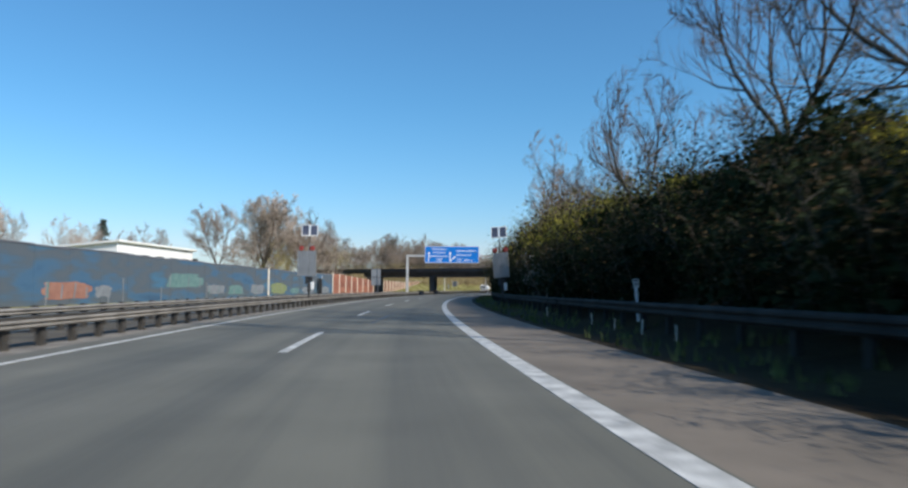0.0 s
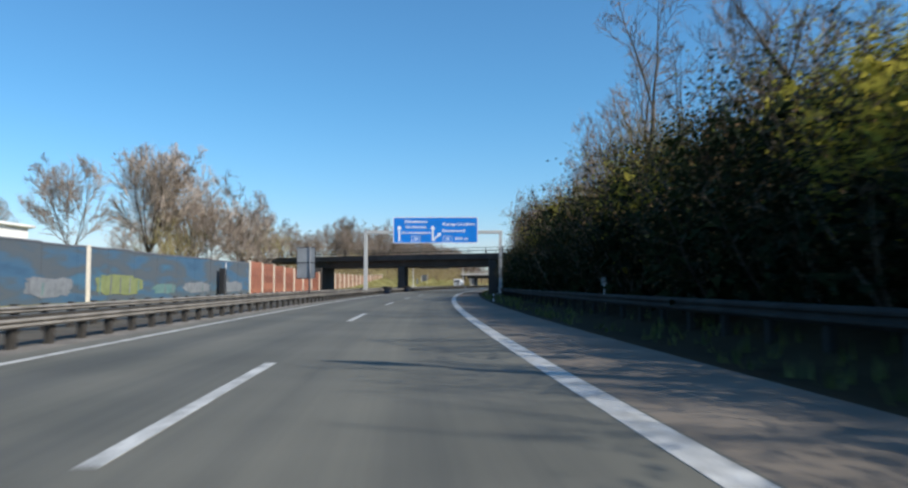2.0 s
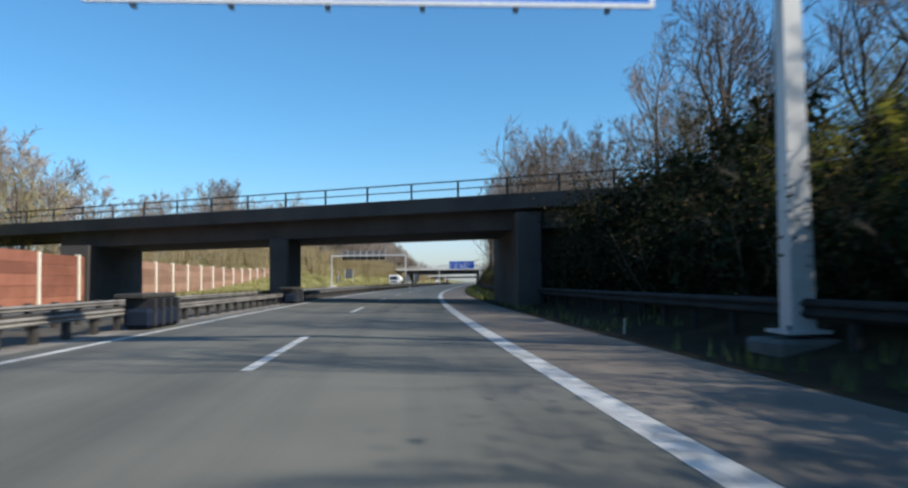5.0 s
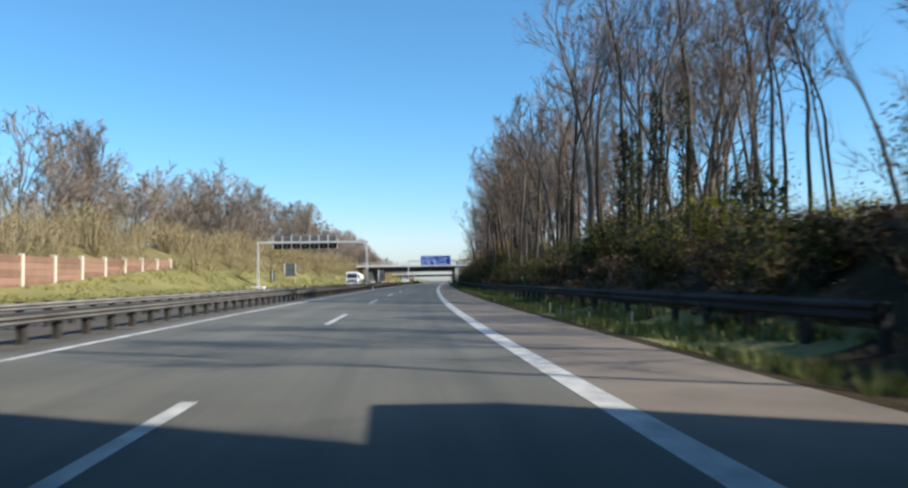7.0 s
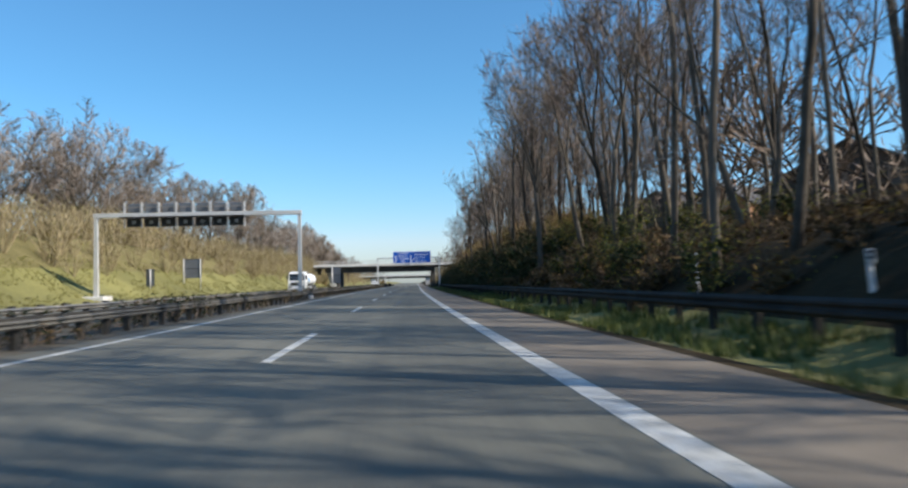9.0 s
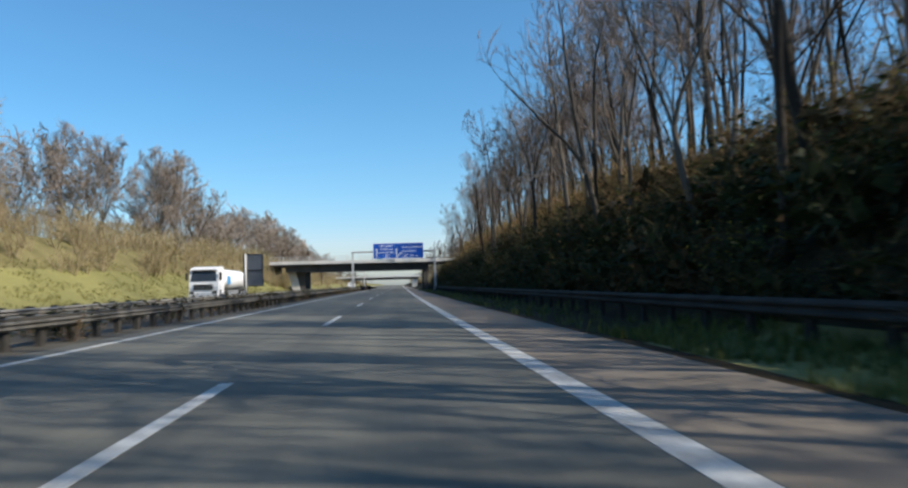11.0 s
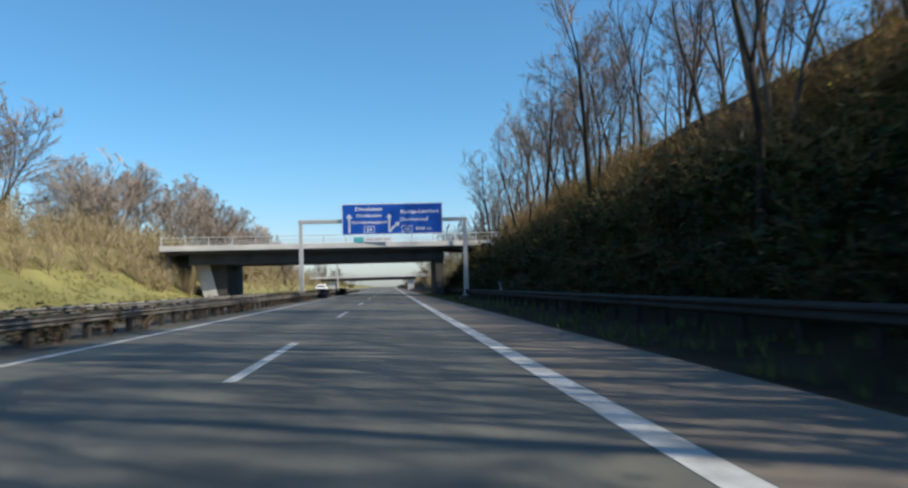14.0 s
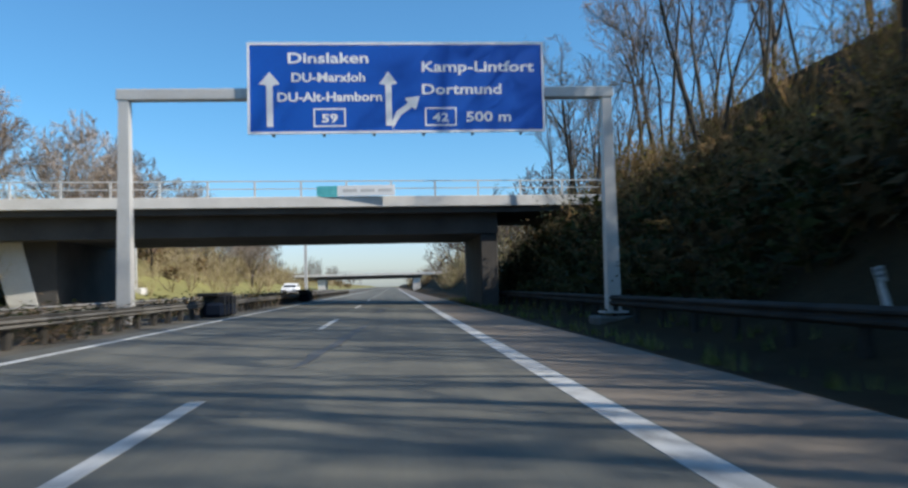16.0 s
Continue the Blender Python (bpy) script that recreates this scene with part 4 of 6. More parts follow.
sign_back(270, -22.5, 0.7, 1.3, 2.8, 0.0, "dark back of a small traffic sign on the grassy bank", 0)


# ---- marker posts and small roadside things ----
def marker_post(s, d, h, label, lean=0.0, plate=True):
    t = thing("marker_post", frame_at(s, d, ground_z(s, d)) @ Matrix.Rotation(radians(lean), 4, "Y"), label, "marker post", group="marker posts")
    part("shaft", Shape().add([(-0.045, -0.05, -0.1), (0.045, -0.05, -0.1), (0.035, 0.05, -0.1), (-0.035, 0.05, -0.1), (-0.035, -0.04, h), (0.035, -0.04, h), (0.025, 0.04, h + 0.05), (-0.025, 0.04, h + 0.05)],
         [(3, 2, 1, 0), (4, 5, 6, 7), (0, 1, 5, 4), (1, 2, 6, 5), (2, 3, 7, 6), (3, 0, 4, 7)]), WHITE_PAINT, t)
    if plate:
        part("plate", Shape().box(-0.09, 0.09, -0.065, -0.05, h - 0.02, h + 0.24, bevel=0.006), CONCRETE, t, "pale plate with bars")
        for k in range(2):
            part("number_bar", Shape().box(-0.06, 0.06, -0.069, -0.0655, h + 0.06 + 0.1 * k, h + 0.11 + 0.1 * k), SIGN_BACK, t)
    else:
        part("band", Shape().box(-0.046, 0.046, -0.058, -0.046, h - 0.25, h - 0.08), BLACK, t, "black reflector band")


for s, d, h, lean, plate in ((22.0, 6.9, 1.0, -4, True), (73.0, 7.1, 0.88, -6, True), (98.9, 4.65, 0.46, 0, False), (213.0, 8.0, 0.48, -5, True), (220.7, 8.0, 1.05, -3, False),
                              (365.8, 8.0, 0.5, -14, True)):
    marker_post(s, d, h, "white marker post with a small plate behind the barrier" if plate else "white plastic delineator post on the grass verge", lean, plate)


# Thin pale uprights, added for the pale marks on the barrier posts.
def pale_upright(s, d, h, lean):
    t = thing("pale_upright", frame_at(s, d, ground_z(s, d)) @ Matrix.Rotation(radians(lean), 4, "Y"), "thin pale upright standing in for a pale barrier post mark", "stake", group="marker stakes")
    part("shaft", Shape().box(-0.016, 0.016, -0.016, 0.016, -0.1, h, bevel=0.004), CREAM, t)
    part("tip", Shape().add([(-0.016, -0.016, h), (0.016, -0.016, h), (0.016, 0.016, h), (-0.016, 0.016, h), (0, 0, h + 0.04)], [(3, 2, 1, 0), (0, 1, 4), (1, 2, 4), (2, 3, 4), (3, 0, 4)]), CREAM, t)


for k, (s, d) in enumerate(((16.5, 6.1), (19.0, 6.1), (21.6, 6.1), (24.6, 6.15), (32.5, 6.0), (106.5, 5.6), (128.5, 5.0), (175.0, 5.7), (177.8, 5.3), (182.0, 5.3), (184.2, 5.3))):
    pale_upright(s, d, 0.34 + 0.05 * math.sin(k * 2.1), 4 * math.sin(k * 1.3))


def impact_box(s, d, label):
    t = thing("impact_attenuator", frame_at(s, d, ground_z(s, d)), label, "crash cushion", group="crash cushions")
    part("casing", Shape().box(-0.32, 0.32, -1.2, 1.2, 0.02, 0.5, bevel=0.09), DARK_BLUE, t, "dark blue plastic casing")
    for y in (-0.9, -0.3, 0.3, 0.9):
        part("rib", Shape().box(-0.36, 0.36, y - 0.05, y + 0.05, 0.05, 0.72, bevel=0.02), BLACK, t)
    part("top_rail", Shape().box(-0.5, 0.2, -1.3, 1.2, 0.72, 0.84, bevel=0.03), DARK_STEEL, t)


DARK_BLUE = material("dark_blue_plastic", (0.006, 0.011, 0.024), (0.016, 0.024, 0.04), 2, 20, (0.8, 0.95), bump=0.05, specular=0.1)
impact_box(131.0, -6.05, "dark crash cushion at the barrier's joint by the bridge")
impact_box(152.3, -6.0, "dark crash cushion before the middle pier")
impact_box(381.5, -6.05, "dark crash cushion on the median barrier by the gantry")
impact_box(408.0, -6.05, "dark crash cushion beyond the pale bridge")

cab = thing("roadside_cabinet", frame_at(115.8, -19.7, 0.2), "narrow dark cabinet with a pale pole before the mural wall", "cabinet")
part("body", Shape().box(-0.25, 0.25, -0.3, 0.3, 0, 2.4, bevel=0.03), BLACK, cab)
part("pole", Shape().tube([(0.1, 0.6, 0), (0.1, 0.6, 2.9)], [0.06, 0.05], 8), POST_GREY, cab, "pale pole", shade=True)


# ---- tanker lorry on the oncoming carriageway ----
def wheel(parent, x, y, z, r, w):
    ty = part("wheel", Shape().tube([(-w / 2, 0, 0), (-w / 2 + 0.04, 0, 0), (w / 2 - 0.04, 0, 0), (w / 2, 0, 0)], [r * 0.9, r, r, r * 0.9], 20), RUBBER, parent, m=Matrix.Translation((x, y, z)))
    part("rim", Shape().tube([(-w / 2 - 0.01, 0, 0), (w / 2 + 0.01, 0, 0)], [r * 0.52, r * 0.52], 16), ALU, ty)


def tanker(s, d):
    z = ground_z(s, d)
    t = thing("tanker_lorry", frame_at(s, d, z), "white tanker lorry with a blue badge driving on the oncoming carriageway", "lorry")
    k = Matrix.Diagonal((0.94, 1, 0.86, 1))
    prof = [(0.0, 0.55), (-0.08, 1.2), (-0.02, 1.75), (0.28, 2.75), (0.55, 3.05), (2.0, 3.2), (2.15, 3.1), (2.15, 0.55)]
    n = len(prof)
    sh = Shape().add([k @ Vector((x, y, zz)) for x in (-1.2, 1.2) for y, zz in prof],
                     [tuple(range(n)), tuple(range(2 * n - 1, n - 1, -1))] + [(i, n + i, n + (i + 1) % n, (i + 1) % n) for i in range(n)])
    cabp = part("cab", sh, WHITE_PAINT, t, "white driver's cab")
    part("windscreen", Shape().add([k @ Vector(p) for p in ((-1.08, -0.05, 1.8), (1.08, -0.05, 1.8), (1.0, 0.24, 2.68), (-1.0, 0.24, 2.68), (-1.08, -0.01, 1.78), (1.08, -0.01, 1.78), (1.0, 0.28, 2.66), (-1.0, 0.28, 2.66))],
         [(0, 1, 2, 3), (7, 6, 5, 4), (0, 4, 5, 1), (1, 5, 6, 2), (2, 6, 7, 3), (3, 7, 4, 0)]), GLASS, cabp, "dark windscreen")
    for i in range(4):
        part("grille_bar", Shape().box(-0.8, 0.8, -0.14, -0.06, 1.0 + i * 0.13, 1.09 + i * 0.13, k), BLACK, cabp)
    part("bumper", Shape().box(-1.22, 1.22, -0.14, 0.3, 0.3, 0.78, k, bevel=0.06), WHITE_PAINT, cabp)
    part("sun_visor", Shape().box(-1.05, 1.05, 0.05, 0.3, 2.72, 2.86, k, bevel=0.03), BLACK, cabp)
    for sx in (-1, 1):
        part("headlight", Shape().box(sx * 0.95 - 0.18, sx * 0.95 + 0.18, -0.17, -0.1, 0.62, 0.84, k, bevel=0.02), GLASS, cabp)
        part("mirror", Shape().box(sx * 1.42 - 0.1, sx * 1.42 + 0.1, 0.0, 0.14, 1.9, 2.6, k, bevel=0.04), BLACK, cabp)
        part("side_window", Shape().box(sx * 1.2 - 0.01, sx * 1.2 + 0.01, 0.5, 1.3, 1.85, 2.55, k), GLASS, cabp)
    ring = 20
    pts, rad = [2.7, 2.85, 3.1, 12.2, 12.5, 12.7], [0.55, 0.95, 1.08, 1.08, 0.95, 0.5]
    vs = [k @ Vector((r * 1.08 * math.cos(6.2832 * i / ring), y, 1.95 + r * math.sin(6.2832 * i / ring))) for y, r in zip(pts, rad) for i in range(ring)]
    fs = [(a * ring + i, a * ring + (i + 1) % ring, a * ring + ring + (i + 1) % ring, a * ring + ring + i) for a in range(5) for i in range(ring)] + [tuple(range(ring))[::-1], tuple(range(5 * ring, 6 * ring))]
    tank = part("tank", Shape().add(vs, fs), WHITE_PAINT, t, "white cylindrical tank", shade=True)
    part("badge", Shape().add([k @ Vector((1.173 - 0.012 * abs(j) + 0.01, 3.6 + 1.3 * a, 1.75 + 0.28 * j)) for j in (-1, 0, 1, 2) for a in (0, 1)], [(0, 1, 3, 2), (2, 3, 5, 4), (4, 5, 7, 6)]), BADGE, tank, "light blue painted badge")
    part("chassis", Shape().box(-0.45, 0.45, 1.5, 12.3, 0.62, 0.85, k), DARK_STEEL, t)
    part("side_guard", Shape().box(1.02, 1.08, 4.0, 8.6, 0.45, 0.9, k), ALU, t)
    for y in (1.0, 9.2, 10.4, 11.6):
        for sx in (-1, 1):
            wheel(t, sx * 0.98, y, 0.45, 0.45, 0.32)


BADGE = material("light_blue_badge", (0.03, 0.22, 0.50), (0.08, 0.35, 0.62), 2, 12, (0.3, 0.5), bump=0.0)
tanker(307.6, -15.3)


def car(s, d, paint, label):
    """A small hatchback, its nose towards the driven lane."""
    t = thing("car", frame_at(s, d, ground_z(s, d)), label, "car")
    prof = [(0.0, 0.35), (-0.02, 0.62), (0.12, 0.78), (0.95, 0.95), (1.6, 1.40), (2.3, 1.48), (3.4, 1.42), (4.0, 1.02), (4.12, 0.62), (4.1, 0.32)]
    n = len(prof)
    body = part("body", Shape().add([(x * (0.86 if z > 1.1 else 1.0), y, z) for x in (-0.88, 0.88) for y, z in prof],
                [tuple(range(n)), tuple(range(2 * n - 1, n - 1, -1))] + [(i, n + i, n + (i + 1) % n, (i + 1) % n) for i in range(n)]), paint, t)
    part("windscreen", Shape().add([(-0.72, 1.0, 1.0), (0.72, 1.0, 1.0), (0.66, 1.58, 1.38), (-0.66, 1.58, 1.38), (-0.72, 1.04, 0.98), (0.72, 1.04, 0.98), (0.66, 1.62, 1.36), (-0.66, 1.62, 1.36)],
         [(0, 1, 2, 3), (7, 6, 5, 4), (0, 4, 5, 1), (1, 5, 6, 2), (2, 6, 7, 3), (3, 7, 4, 0)]), GLASS, body, "dark windscreen")
    for sx in (-1, 1):
        part("headlight", Shape().box(sx * 0.62 - 0.16, sx * 0.62 + 0.16, -0.05, 0.06, 0.6, 0.74, bevel=0.02), GLASS, body)
        part("side_window", Shape().box(sx * 0.80 - 0.02, sx * 0.80 + 0.02, 1.7, 3.3, 1.02, 1.34, bevel=0.01), GLASS, body)
        for y in (0.75, 3.3):
            wheel(t, sx * 0.78, y, 0.31, 0.31, 0.2)
    part("bumper", Shape().box(-0.8, 0.8, -0.07, 0.1, 0.3, 0.52, bevel=0.04), BLACK, body)


car(446, -12.3, WHITE_PAINT, "small white car on the oncoming carriageway beyond the bridge")


# ---- buildings beyond the walls ----
def hall(s, d):
    h = thing("white_hall", frame_at(s, d, 0.2), "long white hall with a dark low roof behind the mural wall", "building")
    ln, dp = 26.0, 15.0
    part("wall", Shape().add([(0, 0, -1), (0, ln, -1), (-dp, ln, -1), (-dp, 0, -1), (0, 0, 6.9), (0, ln, 6.9), (-dp, ln, 5.4), (-dp, 0, 5.4)],
         [(0, 1, 2, 3), (7, 6, 5, 4), (0, 4, 5, 1), (1, 5, 6, 2), (2, 6, 7, 3), (3, 7, 4, 0)]), WHITE_PAINT, h)
    part("roof", Shape().add([(0.5, -0.5, 6.96), (0.5, ln + 0.6, 6.96), (-dp - 0.5, ln + 0.6, 5.36), (-dp - 0.5, -0.5, 5.36), (0.5, -0.5, 7.22), (0.5, ln + 0.6, 7.22), (-dp - 0.5, ln + 0.6, 5.62), (-dp - 0.5, -0.5, 5.62)],
         [(0, 1, 2, 3), (7, 6, 5, 4), (0, 4, 5, 1), (1, 5, 6, 2), (2, 6, 7, 3), (3, 7, 4, 0)]), WHITE_PAINT, h, "pale flat roof")
    part("verge_board", Shape().box(-dp, 0.6, ln + 0.6, ln + 0.75, 5.2, 5.7), ROOF, h, "dark verge board")
    part("roof_vent", Shape().tube([(-5, ln * 0.6, 6.3), (-5, ln * 0.6, 7.9), (-5, ln * 0.6, 8.05)], [0.35, 0.35, 0.5], 10), ALU, h)
    for k in range(5):
        part("window", Shape().box(0.01, 0.06, 2.5 + k * 4.8, 5.0 + k * 4.8, 4.6, 5.5, bevel=0.01), GLASS, h)


hall(100.5, -43.5)


# Brick with the shade on the house walls put into its colour.
SHADED_BRICK = material("shade_dark_brick", (0.05, 0.038, 0.03), (0.11, 0.08, 0.065), 1.2, 14, (0.8, 0.95), bump=0.3)


def house(s, d, w, dp, eave, ridge, turn, label, walls=None):
    g = ground_z(s, d)
    h = thing("house", frame_at(s, d, g, turn), label, "house", group="houses behind the trees")
    part("wall", Shape().add([(-w / 2, 0, -0.5), (w / 2, 0, -0.5), (w / 2, dp, -0.5), (-w / 2, dp, -0.5), (-w / 2, 0, eave), (w / 2, 0, eave), (w / 2, dp, eave), (-w / 2, dp, eave), (0, 0.0, ridge - 0.15), (0, dp, ridge - 0.15)],
         [(3, 2, 1, 0), (0, 1, 5, 8, 4), (2, 3, 7, 9, 6), (1, 2, 6, 5), (3, 0, 4, 7), (4, 8, 9, 7), (8, 5, 6, 9)]), walls or BRICK, h, "brick walls in a shade-dark colour" if walls else "orange brick walls")
    for sx in (-1, 1):
        part("roof", Shape().add([(0, -0.4, ridge), (sx * (w / 2 + 0.5), -0.4, eave - 0.3), (sx * (w / 2 + 0.5), dp + 0.4, eave - 0.3), (0, dp + 0.4, ridge),
                                  (0, -0.4, ridge + 0.2), (sx * (w / 2 + 0.5), -0.4, eave - 0.1), (sx * (w / 2 + 0.5), dp + 0.4, eave - 0.1), (0, dp + 0.4, ridge + 0.2)],
             [(0, 1, 2, 3), (7, 6, 5, 4), (0, 4, 5, 1), (1, 5, 6, 2), (2, 6, 7, 3), (3, 7, 4, 0)]), ROOF, h, "dark tiled roof slope")
    part("chimney", Shape().box(-0.9, -0.3, dp * 0.5, dp * 0.5 + 0.6, ridge - 0.8, ridge + 0.9, bevel=0.03), walls or BRICK, h)
    for k in range(2):
        for lvl in (1.2, 3.8):
            x = -w * 0.24 + k * w * 0.48
            win = part("window", Shape().box(x - 0.55, x + 0.55, -0.03, 0.05, lvl, lvl + 1.3), GLASS, h)
            part("frame", frame_shape(x - 0.62, x + 0.62, lvl - 0.07, lvl + 1.37, 0.07, -0.06, -0.031), walls or WHITE_PAINT, win)


house(262, 37, 15, 12, 4.4, 7.8, -48, "dark house with a wide dark roof behind bare trees", SHADED_BRICK)
house(290, 37, 8, 10, 3.4, 6.0, -50, "orange brick house with a dark roof among bare trees")
house(322, 40, 13, 12, 4.5, 7.6, -52, "dark house with a dark tiled roof behind bare trees", SHADED_BRICK)

# ---- trees and shrubs ----
def bend(p, v, length, n, wob, up, r):
    """A crooked line of n pieces from p along v."""
    pts, v = [Vector(p)], Vector(v).normalized()
    for _ in range(n):
        v = (v + Vector((r.uniform(-wob, wob), r.uniform(-wob, wob), r.uniform(-wob, wob) + up))).normalized()
        pts.append(pts[-1] + v * (length / n))
    return pts


def point_on(pts, t):
    x = t * (len(pts) - 1)
    i = min(int(x), len(pts) - 2)
    return pts[i].lerp(pts[i + 1], x - i), (pts[i + 1] - pts[i]).normalized()


def side_of(v, r, angle):
    """A way that leaves v by the given angle, turned at random about it."""
    u = v.orthogonal().normalized()
    u.rotate(Matrix.Rotation(r.uniform(0, 6.2832), 3, v))
    return (v * math.cos(angle) + u * math.sin(angle)).normalized()


def ribbon_twig(shape, pts, w, r):
    """A thin twig as a tapering blade."""
    a, c = pts[0], pts[-1]
    u = (c - a).cross(Vector((r.gauss(0, 1), r.gauss(0, 1), r.gauss(0, 1)))).normalized() * w
    shape.add([a - u, a + u, c], [(0, 1, 2)])


def ribbon_branch(shape, pts, widths, r):
    """A small branch as a crooked tapering blade."""
    u = (pts[-1] - pts[0]).cross(Vector((r.gauss(0, 1), r.gauss(0, 1), r.gauss(0, 1)))).normalized()
    n = len(pts)
    shape.add([p + u * k * w for p, w in zip(pts, widths) for k in (-1, 1)], [(2 * i, 2 * i + 1, 2 * i + 3, 2 * i + 2) for i in range(n - 1)])


def make_tree(seed, height, girth, bole, leaders, spread, limbs, subs, twigs, wide, stems=1, twig_mat=None, sway=0.13, rise=0.06, low=2, sides=4, fine=1.0, dome=0.0):
    """A bare tree: a bole that forks into leaders, limbs along these, and a crown of fine twigs."""
    r = random.Random(seed)
    wood, crown = Shape(), Shape()

    def spray(limb, ln, lr):
        for m in range(subs):
            q, w = point_on(limb, 0.2 + 0.8 * (m + r.random()) / subs)
            sl = (ln * r.uniform(0.3, 0.6) + 0.25) * fine
            sub = bend(q, side_of(w, r, r.uniform(0.3, 0.85)), sl, 2, 0.22, rise, r)
            ribbon_branch(crown, sub, [max(lr * 0.45, wide * 1.2), max(lr * 0.3, wide * 1.05), wide * 0.6], r)
            for _ in range(twigs):
                a, b = point_on(sub, r.uniform(0.1, 1.0))
                ribbon_twig(crown, bend(a, side_of(b, r, r.uniform(0.2, 0.75)), sl * r.uniform(0.3, 0.75), 2, 0.2, rise, r), wide, r)

    for k in range(stems):
        g = girth * (1.0 if stems == 1 else r.uniform(0.6, 0.9))
        turn = 6.2832 * k / stems + r.uniform(-0.4, 0.4)
        lean = Vector((math.cos(turn), math.sin(turn), 0)) * (r.uniform(0.0, 0.10) if stems == 1 else r.uniform(0.10, 0.24))
        tall = height * (1.0 if k == 0 else r.uniform(0.78, 0.98))
        off = 0.0 if stems == 1 else 0.28
        trunk = bend((off * math.cos(turn), off * math.sin(turn), -0.4), Vector((lean.x, lean.y, 1)), tall * bole * r.uniform(0.85, 1.12), 6, sway * 0.55, 0.03, r)
        wood.tube(trunk, [g * (1.35, 1.06, 1.0, 0.95, 0.9, 0.85, 0.8)[i] for i in range(7)], 8)
        for _ in range(low):
            p, v = point_on(trunk, r.uniform(0.45, 0.95))
            ln = tall * spread * r.uniform(0.2, 0.5)
            limb = bend(p, side_of(v, r, r.uniform(0.7, 1.2)), ln, 4, 0.2, rise, r)
            wood.tube(limb, [g * 0.22 * (1 - 0.2 * i) for i in range(5)], 3, cap=False)
            spray(limb, ln, g * 0.2)
        top, way = trunk[-1], (trunk[-1] - trunk[-2]).normalized()
        side = way.orthogonal().normalized()
        spin = r.uniform(0, 6.2832)
        for j in range(leaders):
            u = side.copy()
            u.rotate(Matrix.Rotation(spin + 6.2832 * j / leaders + r.uniform(-0.4, 0.4), 3, way))
            tilt = spread * r.uniform(0.35, 1.0) * (1.0 if j else 0.5)
            v = way * math.cos(tilt) + u * math.sin(tilt)
            ln = tall * (1 - bole) * r.uniform(0.78, 1.05)
            g1 = g * 0.8 * (0.95 if leaders == 1 else 1.1 / math.sqrt(leaders)) * (1.0 if j == 0 else r.uniform(0.7, 0.95))
            lead = bend(top, v, ln, 8, sway, 0.035, r)
            wood.tube([top - way * 0.1] + lead[1:], [g1 * (1 - 0.118 * i) for i in range(9)], 6, cap=False)
            for i in range(limbs):
                t = 0.10 + 0.88 * (i + r.random()) / limbs
                p, w = point_on(lead, t)
                reach = (1.12 - t) ** 0.65
                l2 = ln * (0.30 + 0.42 * spread) * reach * r.uniform(0.6, 1.15)
                limb = bend(p, side_of(w, r, r.uniform(0.45, 0.95)), l2, 4, 0.18, rise, r)
                lr = max(g1 * (1 - 0.9 * t) * 0.5, wide * 1.3)
                wood.tube(limb, [lr * (1 - 0.2 * i) for i in range(5)], sides, cap=False)
                spray(limb, l2, lr)
    zs = max(p[2] for p in crown.v)
    for sh in (wood, crown):
        sh.v = [(x, y, z * height / zs) for x, y, z in sh.v]
    if dome:
        # long shoots are drawn in to a lumpy rounded crown
        pts = np.array(crown.v)
        cx, cy, cz = pts[:, 0].mean(), pts[:, 1].mean(), height * 0.56
        a, c = dome * height, height * 0.44
        for sh in (wood, crown):
            out = []
            for x, y, z in sh.v:
                v = Vector(((x - cx) / a, (y - cy) / a, (z - cz) / c))
                q = v.length
                edge = 0.92 + 0.26 * noise.noise(v.normalized() * 2.3 + Vector((seed, 0, 0))) if q > 0.5 else 1.0
                if q > edge:
                    v *= 1.0 + ((edge + 0.16 * (q - edge)) / q - 1.0) * smooth(height * 0.2, height * 0.45, z)
                    x, y, z = cx + v.x * a, cy + v.y * a, cz + v.z * c
                out.append((x, y, z))
            sh.v = out
    return wood.mesh("trunk", BARK, True), crown.mesh("crown", twig_mat or TWIG, False)


def leaf_quads(shape, centre, size, r, mat=0):
    c = Vector(centre)
    u = Vector((r.gauss(0, 1), r.gauss(0, 1), r.gauss(0, 1))).normalized()
    w = u.orthogonal().normalized()
    w.rotate(Matrix.Rotation(r.uniform(0, 6.28), 3, u))
    shape.add([c - u * size, c + w * size * 0.55 + u * size * 0.3, c - w * size * 0.5 + u * size * 0.6], [(0, 1, 2)], mat)


